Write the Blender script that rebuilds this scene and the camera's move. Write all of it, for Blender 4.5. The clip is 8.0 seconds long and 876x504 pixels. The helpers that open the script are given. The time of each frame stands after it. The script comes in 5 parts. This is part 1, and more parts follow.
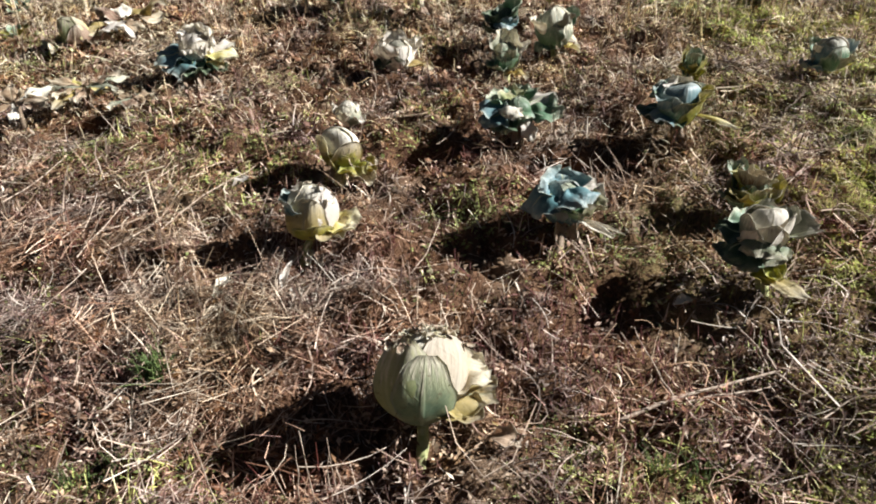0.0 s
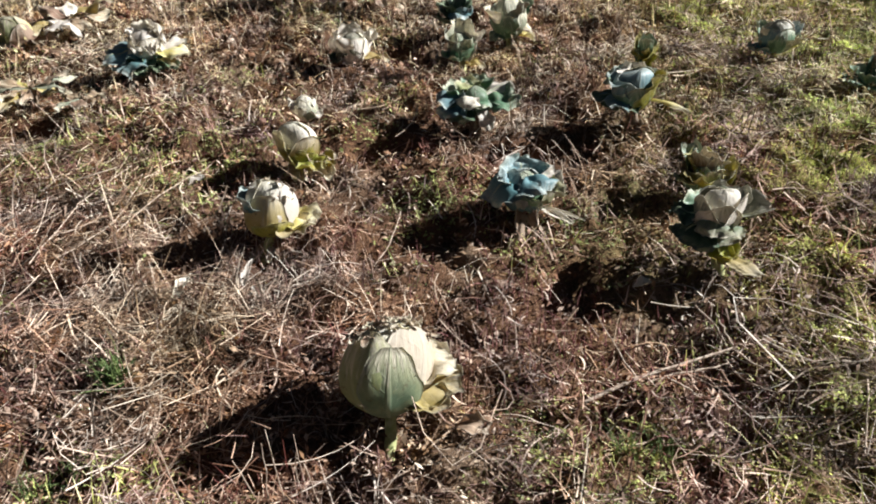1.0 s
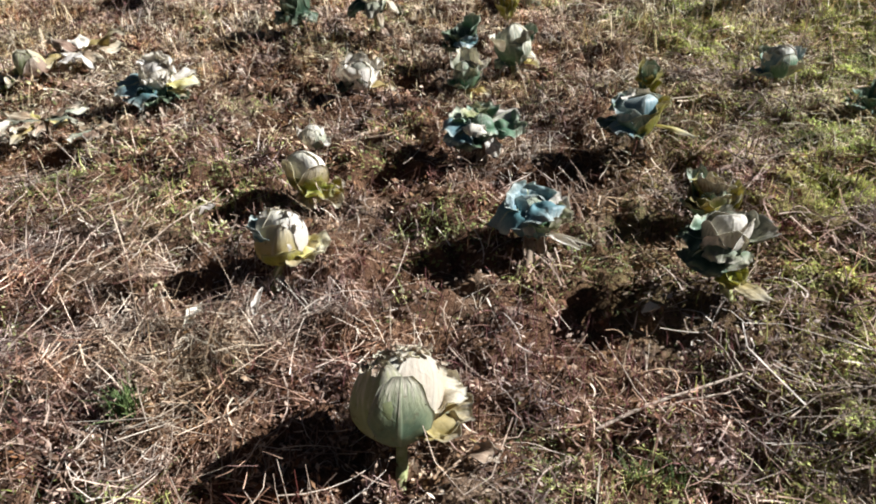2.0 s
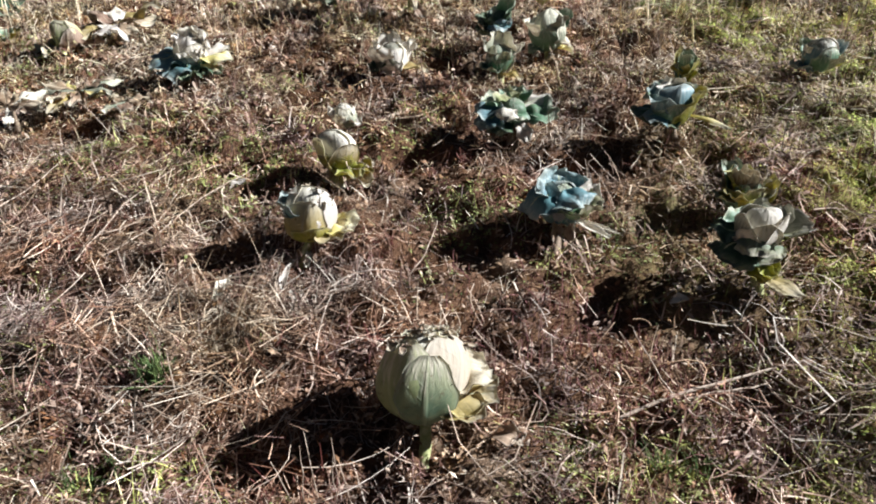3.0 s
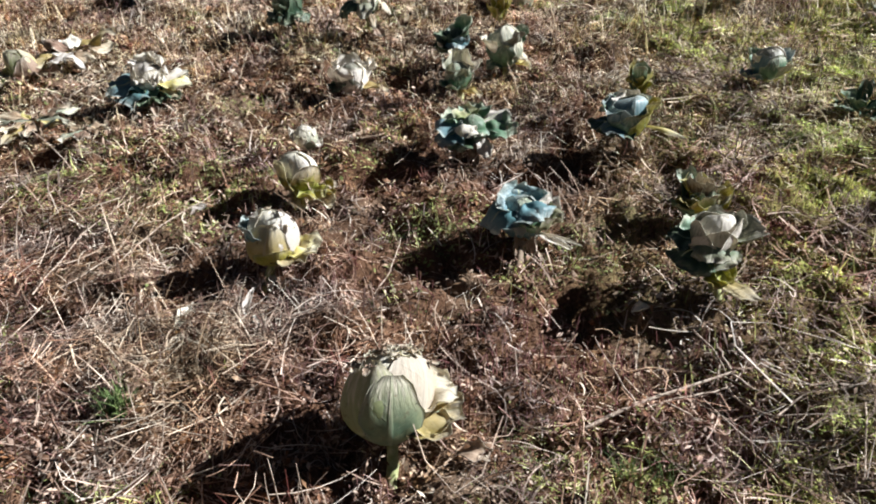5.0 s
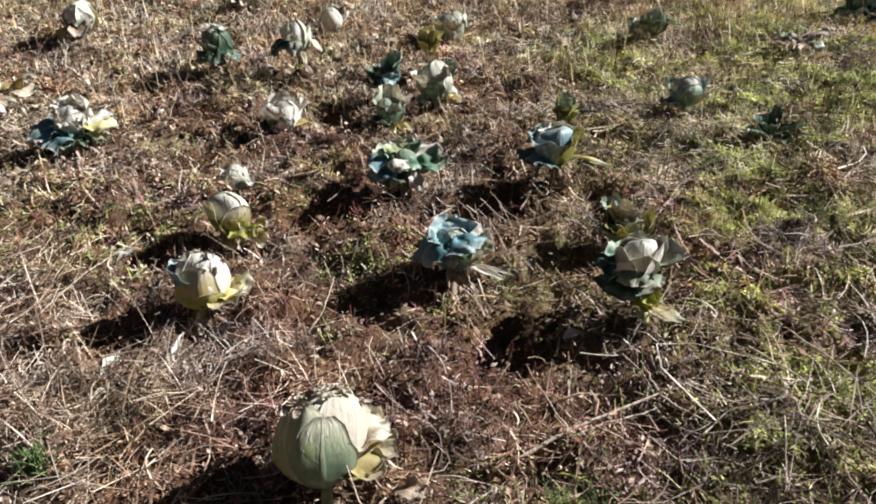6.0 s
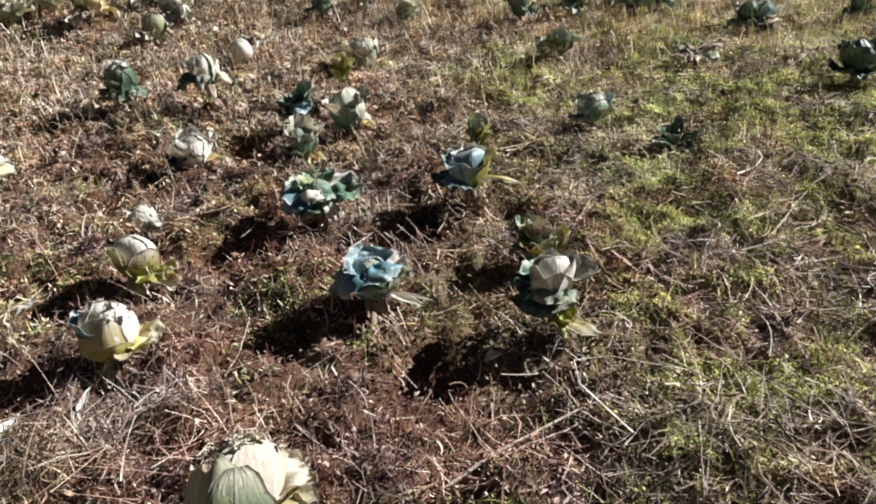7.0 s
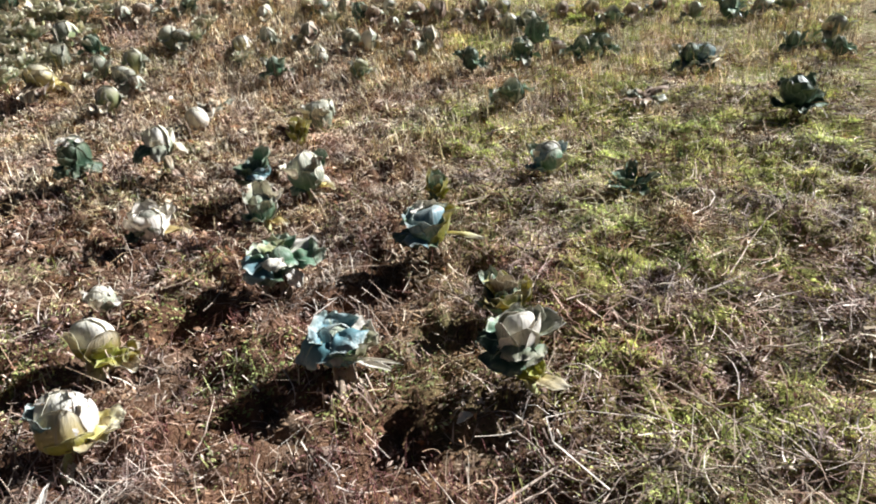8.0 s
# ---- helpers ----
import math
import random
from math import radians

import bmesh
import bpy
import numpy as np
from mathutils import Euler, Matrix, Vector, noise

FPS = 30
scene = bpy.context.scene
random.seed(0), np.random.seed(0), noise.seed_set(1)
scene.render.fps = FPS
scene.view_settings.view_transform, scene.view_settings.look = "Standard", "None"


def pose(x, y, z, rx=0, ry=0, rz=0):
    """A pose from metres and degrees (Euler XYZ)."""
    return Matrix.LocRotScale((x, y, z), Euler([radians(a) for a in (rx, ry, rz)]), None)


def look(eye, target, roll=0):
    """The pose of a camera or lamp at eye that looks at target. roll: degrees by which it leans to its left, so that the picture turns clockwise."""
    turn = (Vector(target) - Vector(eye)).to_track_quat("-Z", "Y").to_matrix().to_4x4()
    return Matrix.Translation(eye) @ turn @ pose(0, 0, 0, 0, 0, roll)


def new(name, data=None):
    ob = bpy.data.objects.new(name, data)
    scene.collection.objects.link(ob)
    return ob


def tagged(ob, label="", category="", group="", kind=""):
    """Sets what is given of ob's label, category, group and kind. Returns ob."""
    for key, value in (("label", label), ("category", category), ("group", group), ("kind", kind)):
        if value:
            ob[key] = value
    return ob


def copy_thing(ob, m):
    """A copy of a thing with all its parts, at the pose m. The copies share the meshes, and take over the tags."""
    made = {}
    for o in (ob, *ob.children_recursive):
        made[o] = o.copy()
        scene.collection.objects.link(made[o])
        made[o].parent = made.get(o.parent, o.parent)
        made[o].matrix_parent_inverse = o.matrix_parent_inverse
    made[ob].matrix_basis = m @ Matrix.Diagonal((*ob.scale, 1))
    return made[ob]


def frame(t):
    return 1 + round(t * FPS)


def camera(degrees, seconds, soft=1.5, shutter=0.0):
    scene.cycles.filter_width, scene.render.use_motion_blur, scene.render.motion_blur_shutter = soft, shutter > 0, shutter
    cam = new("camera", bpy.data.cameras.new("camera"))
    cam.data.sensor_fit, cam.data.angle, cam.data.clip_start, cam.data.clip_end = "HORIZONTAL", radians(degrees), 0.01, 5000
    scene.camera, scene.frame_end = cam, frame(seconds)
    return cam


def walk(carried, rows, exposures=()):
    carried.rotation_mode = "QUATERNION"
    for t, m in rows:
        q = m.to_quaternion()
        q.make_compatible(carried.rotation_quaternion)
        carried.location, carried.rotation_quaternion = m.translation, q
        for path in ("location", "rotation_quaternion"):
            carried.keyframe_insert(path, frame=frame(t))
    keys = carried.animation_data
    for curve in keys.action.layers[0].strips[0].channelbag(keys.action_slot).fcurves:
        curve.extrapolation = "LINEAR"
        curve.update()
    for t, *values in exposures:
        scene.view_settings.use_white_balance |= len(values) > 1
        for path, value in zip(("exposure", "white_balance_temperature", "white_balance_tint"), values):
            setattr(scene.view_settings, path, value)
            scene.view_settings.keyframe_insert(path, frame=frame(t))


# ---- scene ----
cam = camera(64.7, 8.0, soft=1.9)
PATH = [
    (0, (-0.005, -0.115, 1.44), (-0.005, 1.492, 0.251), -3.3),
    (0.5, (-0.005, -0.114, 1.437), (0.042, 1.468, 0.215), -3.6),
    (1, (0.007, -0.12, 1.438), (0.104, 1.469, 0.226), -3.4),
    (1.5, (0.002, -0.12, 1.46), (0.112, 1.502, 0.295), -3.9),
    (2.8, (-0.016, -0.129, 1.454), (0.008, 1.504, 0.301), -3.8),
    (3, (-0.029, -0.128, 1.45), (-0.004, 1.481, 0.263), -3.2),
    (3.5, (-0.016, -0.128, 1.449), (-0.005, 1.473, 0.251), -3.9),
    (4, (-0.011, -0.125, 1.454), (0.03, 1.477, 0.257), -4.0),
    (4.2, (-0.015, -0.127, 1.455), (0.026, 1.481, 0.266), -3.7),
    (5.3, (0.025, -0.133, 1.469), (0.183, 1.502, 0.328), -3.5),
    (5.5, (0.04, -0.131, 1.475), (0.238, 1.509, 0.348), -3.1),
    (6, (0.06, -0.142, 1.481), (0.324, 1.511, 0.387), -3.2),
    (6.5, (0.1, -0.138, 1.481), (0.449, 1.507, 0.398), -4.1),
    (7, (0.138, -0.13, 1.491), (0.589, 1.507, 0.436), -3.8),
    (7.5, (0.157, -0.115, 1.514), (0.641, 1.545, 0.51), -5.3),
    (8, (0.178, -0.108, 1.533), (0.739, 1.562, 0.585), -6.1),
]
walk(cam, [(t, look(eye, target, roll)) for t, eye, target, roll in PATH],
     exposures=[(0.0, 0.92, 6150, 10), (3.0, 0.96, 5800, 10), (4.0, 0.98, 5800, 10), (5.5, 0.95, 5820, 10), (7.0, 0.98, 5820, 10), (8.0, 1.2, 5820, 10)])

# ---- light ----
SUN_EL, SUN_AZ = 28.5, 81.0          # degrees; azimuth clockwise from +y
world = bpy.data.worlds.new("sky_world")
scene.world = world
world.use_nodes = True
wn = world.node_tree
sky = wn.nodes.new("ShaderNodeTexSky")
sky.sky_type = "NISHITA"
sky.sun_disc = False
sky.sun_elevation, sky.sun_rotation = radians(SUN_EL), radians(SUN_AZ)
wn.links.new(sky.outputs[0], wn.nodes["Background"].inputs[0])
wn.nodes["Background"].inputs[1].default_value = 0.006
sun_data = bpy.data.lights.new("sun", "SUN")
sun_data.energy, sun_data.angle, sun_data.color = 5.0, radians(0.5), (1.0, 0.95, 0.88)
sun = new("sun", sun_data)
se, sa = radians(SUN_EL), radians(SUN_AZ)
sun.matrix_world = look((20 * math.cos(se) * math.sin(sa), 20 * math.cos(se) * math.cos(sa), 20 * math.sin(se)), (0, 0, 0))


# ---- node helpers and materials ----
class Nodes:
    """A small writer of node trees."""

    def __init__(self, name):
        self.mat = bpy.data.materials.new(name)
        self.mat.use_nodes = True
        self.tree = self.mat.node_tree
        self.bsdf = self.tree.nodes["Principled BSDF"]
        self.out = self.tree.nodes["Material Output"]

    def add(self, kind, **inputs):
        node = self.tree.nodes.new(kind)
        for key, value in inputs.items():
            self.put(node, key, value)
        return node

    def put(self, node, key, value):
        socket = node.inputs[int(key[1:])] if key[0] == "i" and key[1:].isdigit() else node.inputs[key]
        if isinstance(value, bpy.types.NodeSocket):
            self.tree.links.new(value, socket)
        else:
            socket.default_value = value

    def math(self, op, a, b=0.0, c=0.0, clamp=False):
        node = self.tree.nodes.new("ShaderNodeMath")
        node.operation, node.use_clamp = op, clamp
        for i, v in enumerate((a, b, c)):
            self.put(node, "i%d" % i, v)
        return node.outputs[0]

    def mix(self, fac, a, b):
        node = self.tree.nodes.new("ShaderNodeMix")
        node.data_type = "RGBA"
        self.put(node, "i0", fac)
        self.put(node, "i6", a if isinstance(a, bpy.types.NodeSocket) else (*a, 1))
        self.put(node, "i7", b if isinstance(b, bpy.types.NodeSocket) else (*b, 1))
        return node.outputs[2]

    def noise(self, scale, detail=4.0, rough=0.6, vector=None):
        node = self.add("ShaderNodeTexNoise", Scale=scale, Detail=detail, Roughness=rough)
        if vector is not None:
            self.put(node, "Vector", vector)
        return node.outputs[0]

    def smooth(self, value, low, high, to0=0.0, to1=1.0):
        node = self.tree.nodes.new("ShaderNodeMapRange")
        node.interpolation_type = "SMOOTHSTEP"
        for i, v in enumerate((value, low, high, to0, to1)):
            self.put(node, "i%d" % i, v)
        return node.outputs[0]

    def ramp(self, fac, stops):
        node = self.tree.nodes.new("ShaderNodeValToRGB")
        while len(node.color_ramp.elements) < len(stops):
            node.color_ramp.elements.new(0.5)
        for e, (p, c) in zip(node.color_ramp.elements, stops):
            e.position, e.color = p, (*c, 1)
        self.put(node, "i0", fac)
        return node.outputs[0]

    def bump(self, height, strength, distance):
        node = self.add("ShaderNodeBump", Strength=strength, Distance=distance, Height=height)
        self.put(self.bsdf, "Normal", node.outputs[0])
        return node.outputs[0]

    def done(self, color, rough=0.7, spec=0.3):
        self.put(self.bsdf, "Base Color", color if isinstance(color, bpy.types.NodeSocket) else (*color, 1))
        self.put(self.bsdf, "Roughness", rough)
        self.put(self.bsdf, "Specular IOR Level", spec)
        return self.mat

    def translucent(self, color, share):
        """Lets part of the light through a thin sheet."""
        t = self.add("ShaderNodeBsdfTranslucent", Color=color)
        m = self.add("ShaderNodeMixShader", Fac=share)
        self.tree.links.new(self.bsdf.outputs[0], m.inputs[1])
        self.tree.links.new(t.outputs[0], m.inputs[2])
        self.tree.links.new(m.outputs[0], self.out.inputs[0])


def soil_material():
    n = Nodes("soil")
    co = n.add("ShaderNodeTexCoord").outputs["Object"]
    fine, mid, broad = n.noise(90, 6, 0.7, co), n.noise(14, 5, 0.6, co), n.noise(1.6, 3, 0.5, co)
    col = n.ramp(fine, [(0.25, (0.03, 0.015, 0.009)), (0.5, (0.125, 0.068, 0.04)), (0.75, (0.3, 0.18, 0.115))])
    col = n.mix(n.smooth(mid, 0.45, 0.7), col, (0.19, 0.105, 0.06))
    pale = n.mix(fine, (0.14, 0.1, 0.065), (0.42, 0.33, 0.23))
    col = n.mix(n.math("MULTIPLY", n.smooth(broad, 0.5, 0.68), 0.6), col, pale)
    xyz = n.add("ShaderNodeSeparateXYZ", Vector=co)
    edge = n.math("SUBTRACT", xyz.outputs[0], n.math("MULTIPLY_ADD", xyz.outputs[1], 0.3, 0.65))
    edge = n.math("ADD", edge, n.math("MULTIPLY_ADD", n.noise(0.5, 4, 0.6, co), 3.2, -1.6))
    moss = n.mix(n.smooth(fine, 0.3, 0.7), (0.06, 0.068, 0.02), (0.5, 0.5, 0.15))
    col = n.mix(n.math("MULTIPLY", n.math("MULTIPLY", n.smooth(edge, -0.9, 0.9), n.smooth(n.noise(1.3, 4, 0.6, co), 0.38, 0.58, 0.25, 0.9)), n.smooth(mid, 0.3, 0.55)), col, moss)
    n.bump(n.math("ADD", fine, n.math("MULTIPLY", mid, 2.0)), 0.9, 0.012)
    return n.done(col, 0.95, 0.1)


def litter_material(name, stops, rough=0.75, share=0.0, rich=1.45):
    """Dry stalks, twigs and blades: every piece has its own tint."""
    n = Nodes(name)
    rnd = n.add("ShaderNodeNewGeometry").outputs["Random Per Island"]
    col = n.ramp(rnd, stops)
    co = n.add("ShaderNodeTexCoord").outputs["Object"]
    col = n.mix(n.smooth(n.noise(160, 3, 0.6, co), 0.5, 0.75, 0.0, 0.45), col, (0.1, 0.065, 0.045))
    patchy, clump = n.noise(1.7, 3, 0.5, co), n.noise(7.0, 4, 0.6, co)
    hsv = n.add("ShaderNodeHueSaturation", Color=col, Hue=n.math("MULTIPLY_ADD", patchy, 0.11, 0.45), Saturation=n.smooth(n.noise(2.6, 3, 0.5, co), 0.36, 0.62, 0.95, rich),
                Value=n.smooth(clump, 0.3, 0.7, *((0.34, 1.43) if rich > 1.4 else (0.52, 1.85))))
    col = hsv.outputs[0]
    n.done(col, rough, 0.25)
    if share:
        n.translucent(col, share)
    return n.mat


def leaf_material(name, base, deep, vein, tip, bleach=0.0, share=0.18, rough=0.5):
    """A cabbage leaf: midrib and side veins along its own length, a paler worn rim, blotches and bleached patches."""
    n = Nodes(name)
    uv = n.add("ShaderNodeSeparateXYZ", Vector=n.add("ShaderNodeTexCoord").outputs["UV"])
    co = n.add("ShaderNodeTexCoord").outputs["Object"]
    rnd = n.add("ShaderNodeObjectInfo").outputs["Random"]
    side = n.math("ABSOLUTE", n.math("SUBTRACT", uv.outputs[0], 0.5))
    wob = n.math("MULTIPLY_ADD", n.noise(18, 3, 0.5, co), 0.5, -0.25)
    rib = n.smooth(side, 0.012, n.math("MULTIPLY_ADD", uv.outputs[1], -0.05, 0.075), 1.0, 0.0)
    k = n.math("FRACT", n.math("ADD", n.math("SUBTRACT", n.math("MULTIPLY", uv.outputs[1], 6.5), n.math("MULTIPLY", side, 4.2)), wob))
    line = n.smooth(n.math("ABSOLUTE", n.math("SUBTRACT", k, 0.5)), 0.0, 0.13, 1.0, 0.0)
    veins = n.math("MAXIMUM", rib, n.math("MULTIPLY", line, 0.26))
    blot = n.noise(22, 5, 0.65, co)
    col = n.mix(n.smooth(n.math("ADD", n.math("MULTIPLY", blot, 0.5), n.math("MULTIPLY", n.noise(9, 3, 0.6, co), 0.5)), 0.38, 0.62), deep, base)
    col = n.mix(n.math("MULTIPLY", n.smooth(uv.outputs[1], 0.45, 1.05), 0.75), col, tip)
    col = n.mix(n.math("MULTIPLY", veins, 0.34), col, vein)
    rim = n.math("MAXIMUM", n.smooth(n.math("ADD", side, n.math("MULTIPLY", wob, 0.12)), 0.4, 0.49), n.smooth(n.math("ADD", uv.outputs[1], n.math("MULTIPLY", wob, 0.25)), 0.86, 0.98))
    col = n.mix(n.math("MULTIPLY", rim, 0.3), col, (0.7, 0.68, 0.58) if base[0] > 0.1 else tip)
    if bleach:
        streak = n.add("ShaderNodeMapping", Vector=n.add("ShaderNodeTexCoord").outputs["UV"], Scale=(9, 2.2, 1))
        worn = n.math("ADD", n.noise(1.6, 5, 0.65, streak.outputs[0]), n.math("MULTIPLY_ADD", uv.outputs[1], 0.5, -0.42))
        worn = n.math("ADD", worn, n.math("MULTIPLY_ADD", rnd, 0.16, -0.08))
        col = n.mix(n.math("MULTIPLY", n.smooth(worn, 0.42, 0.6), bleach), col, (0.74, 0.69, 0.55))
        col = n.mix(n.math("MULTIPLY", n.smooth(worn, 0.66, 0.74), bleach * 0.8), col, (0.24, 0.16, 0.1))
    spots = n.smooth(n.noise(48, 3, 0.6, co), 0.63, 0.72)
    col = n.mix(n.math("MULTIPLY", spots, 0.5), col, (0.2, 0.14, 0.08))
    hsv = n.add("ShaderNodeHueSaturation", Color=col, Value=n.math("MULTIPLY_ADD", rnd, 0.4, 0.8),
                Hue=n.math("MULTIPLY_ADD", rnd, 0.03, 0.485))
    crease = n.add("ShaderNodeMapping", Vector=n.add("ShaderNodeTexCoord").outputs["UV"], Scale=(15, 4.5, 1))
    dried = n.math("MULTIPLY", n.noise(1.0, 4, 0.6, crease.outputs[0]), n.smooth(uv.outputs[1], 0.45, 0.9, 0.0, 1.6))
    n.bump(n.math("ADD", n.math("ADD", n.math("MULTIPLY", veins, 0.5), n.math("MULTIPLY", blot, 0.5)), dried), 0.5, 0.006)
    n.done(hsv.outputs[0], n.math("MULTIPLY_ADD", blot, 0.3, rough - 0.15), 0.35)
    n.translucent(hsv.outputs[0], share)
    return n.mat


def stalk_material(name, a, b):
    n = Nodes(name)
    co = n.add("ShaderNodeTexCoord").outputs["Object"]
    st = n.add("ShaderNodeMapping", Vector=co, Scale=(60, 60, 14))
    v = n.noise(1.0, 5, 0.65, st.outputs[0])
    n.bump(v, 0.7, 0.004)
    return n.done(n.mix(n.smooth(v, 0.35, 0.65), a, b), 0.7, 0.2)


MAT = {
    "soil": soil_material(),
    "straw": litter_material("straw", [(0.0, (0.10, 0.06, 0.05)), (0.3, (0.28, 0.19, 0.15)), (0.62, (0.57, 0.43, 0.345)), (1.0, (0.93, 0.82, 0.7))]),
    "straw_far": litter_material("flattened_straw", [(0.0, (0.2, 0.14, 0.08)), (0.3, (0.52, 0.4, 0.26)), (0.6, (0.8, 0.66, 0.46)), (1.0, (0.97, 0.9, 0.74))], rich=1.3),
    "straw_pale": stalk_material("pale_stem", (0.4, 0.3, 0.23), (0.78, 0.65, 0.52)),
    "twig": litter_material("dead_weed", [(0.0, (0.05, 0.026, 0.022)), (0.45, (0.19, 0.095, 0.088)), (0.8, (0.39, 0.25, 0.225)), (1.0, (0.66, 0.53, 0.48))]),
    "crumb": litter_material("leaf_crumb", [(0.0, (0.075, 0.042, 0.028)), (0.4, (0.21, 0.125, 0.085)), (0.75, (0.45, 0.315, 0.235)), (1.0, (0.82, 0.67, 0.55))]),
    "weed": litter_material("green_weed", [(0.0, (0.08, 0.1, 0.03)), (0.35, (0.235, 0.275, 0.09)), (0.75, (0.41, 0.445, 0.15)), (1.0, (0.58, 0.57, 0.29))], 0.85, 0.1, 1.0),
    "moss": litter_material("green_moss", [(0.0, (0.17, 0.2, 0.045)), (0.35, (0.36, 0.4, 0.095)), (0.75, (0.6, 0.62, 0.16)), (1.0, (0.8, 0.76, 0.33))], 0.85, 0.12, 1.0),
    "grass": litter_material("green_grass", [(0.0, (0.08, 0.095, 0.03)), (0.35, (0.42, 0.46, 0.12)), (0.75, (0.72, 0.73, 0.24)), (1.0, (0.88, 0.82, 0.5))], 0.6, 0.25, 1.0),
    "dry": leaf_material("dry_leaf", (0.46, 0.34, 0.24), (0.25, 0.16, 0.1), (0.6, 0.5, 0.36), (0.55, 0.44, 0.32), 0.5, 0.15, 0.75),
    "cream": leaf_material("cream_leaf", (0.8, 0.7, 0.34), (0.7, 0.6, 0.2), (0.84, 0.8, 0.6), (0.84, 0.78, 0.6), 0.85, 0.4, 0.5),
    "pale": leaf_material("pale_green_leaf", (0.5, 0.52, 0.27), (0.34, 0.41, 0.19), (0.66, 0.68, 0.4), (0.66, 0.62, 0.4), 0.9, 0.38, 0.5),
    "sage": leaf_material("sage_leaf", (0.36, 0.42, 0.25), (0.2, 0.3, 0.19), (0.6, 0.62, 0.42), (0.6, 0.56, 0.38), 0.8, 0.35, 0.5),
    "yellow": leaf_material("yellow_leaf", (0.58, 0.53, 0.12), (0.36, 0.38, 0.07), (0.6, 0.58, 0.24), (0.5, 0.42, 0.08), 0.2, 0.5, 0.5),
    "green": leaf_material("green_leaf", (0.2, 0.33, 0.2), (0.11, 0.22, 0.13), (0.46, 0.56, 0.4), (0.36, 0.47, 0.33), 0.5, 0.25, 0.45),
    "blue": leaf_material("blue_green_leaf", (0.17, 0.31, 0.33), (0.1, 0.22, 0.24), (0.36, 0.47, 0.46), (0.34, 0.43, 0.44), 0.2, 0.22, 0.42),
    "dark": leaf_material("dark_green_leaf", (0.075, 0.135, 0.08), (0.04, 0.085, 0.055), (0.22, 0.3, 0.2), (0.16, 0.22, 0.13), 0.18, 0.18, 0.42),
    "grey": leaf_material("grey_green_leaf", (0.36, 0.37, 0.27), (0.2, 0.23, 0.16), (0.55, 0.55, 0.42), (0.48, 0.46, 0.36), 0.6, 0.2, 0.5),
    "white": leaf_material("bleached_leaf", (0.9, 0.85, 0.76), (0.82, 0.76, 0.66), (0.9, 0.87, 0.78), (0.9, 0.85, 0.77), 0.7, 0.3, 0.6),
    "ivory": leaf_material("ivory_leaf", (0.84, 0.77, 0.6), (0.66, 0.57, 0.39), (0.86, 0.82, 0.68), (0.8, 0.73, 0.58), 0.8, 0.3, 0.6),
    "stalk": stalk_material("green_stalk", (0.3, 0.34, 0.13), (0.5, 0.5, 0.26)),
    "rib": stalk_material("leaf_rib", (0.42, 0.48, 0.3), (0.62, 0.64, 0.44)),
    "red": stalk_material("red_weed", (0.17, 0.06, 0.06), (0.36, 0.17, 0.16)),
    "blade": stalk_material("grass_blade", (0.08, 0.13, 0.05), (0.2, 0.27, 0.09)),
    "wood": stalk_material("woody_stalk", (0.16, 0.11, 0.075), (0.36, 0.28, 0.2)),
}


# ---- mesh helpers ----
def hash2(i, j, seed):
    h = np.sin(i * 127.1 + j * 311.7 + seed * 74.7) * 43758.5453
    return h - np.floor(h)


def vnoise(x, y, seed=0):
    """Smooth value noise from 0 to 1 over arrays."""
    i, j = np.floor(x), np.floor(y)
    u, v = x - i, y - j
    u, v = u * u * (3 - 2 * u), v * v * (3 - 2 * v)
    a, b, c, d = hash2(i, j, seed), hash2(i + 1, j, seed), hash2(i, j + 1, seed), hash2(i + 1, j + 1, seed)
    return a + (b - a) * u + (c - a) * v + (a - b - c + d) * u * v


# hollows shaped to deepen the shade beside some plants: centre, half sizes, depth
SHADE_HOLLOWS = [(0.66, 1.46, 0.36, 0.18, 0.075), (0.86, 1.94, 0.16, 0.1, 0.05), (0.16, 1.75, 0.3, 0.17, 0.045), (0.0, 2.5, 0.26, 0.13, 0.09), (0.72, 2.32, 0.28, 0.11, 0.1), (-0.68, 1.93, 0.18, 0.09, 0.04), (-0.32, 0.93, 0.2, 0.12, 0.02), (-1.68, 3.02, 0.2, 0.09, 0.11), (-2.2, 3.1, 0.2, 0.09, 0.11), (0.2, 3.56, 0.22, 0.12, 0.07)]


def pits(x, y):
    return 0.11 * np.clip(vnoise(x * 12 + 7, y * 12, 7) - 0.55, 0, 1)


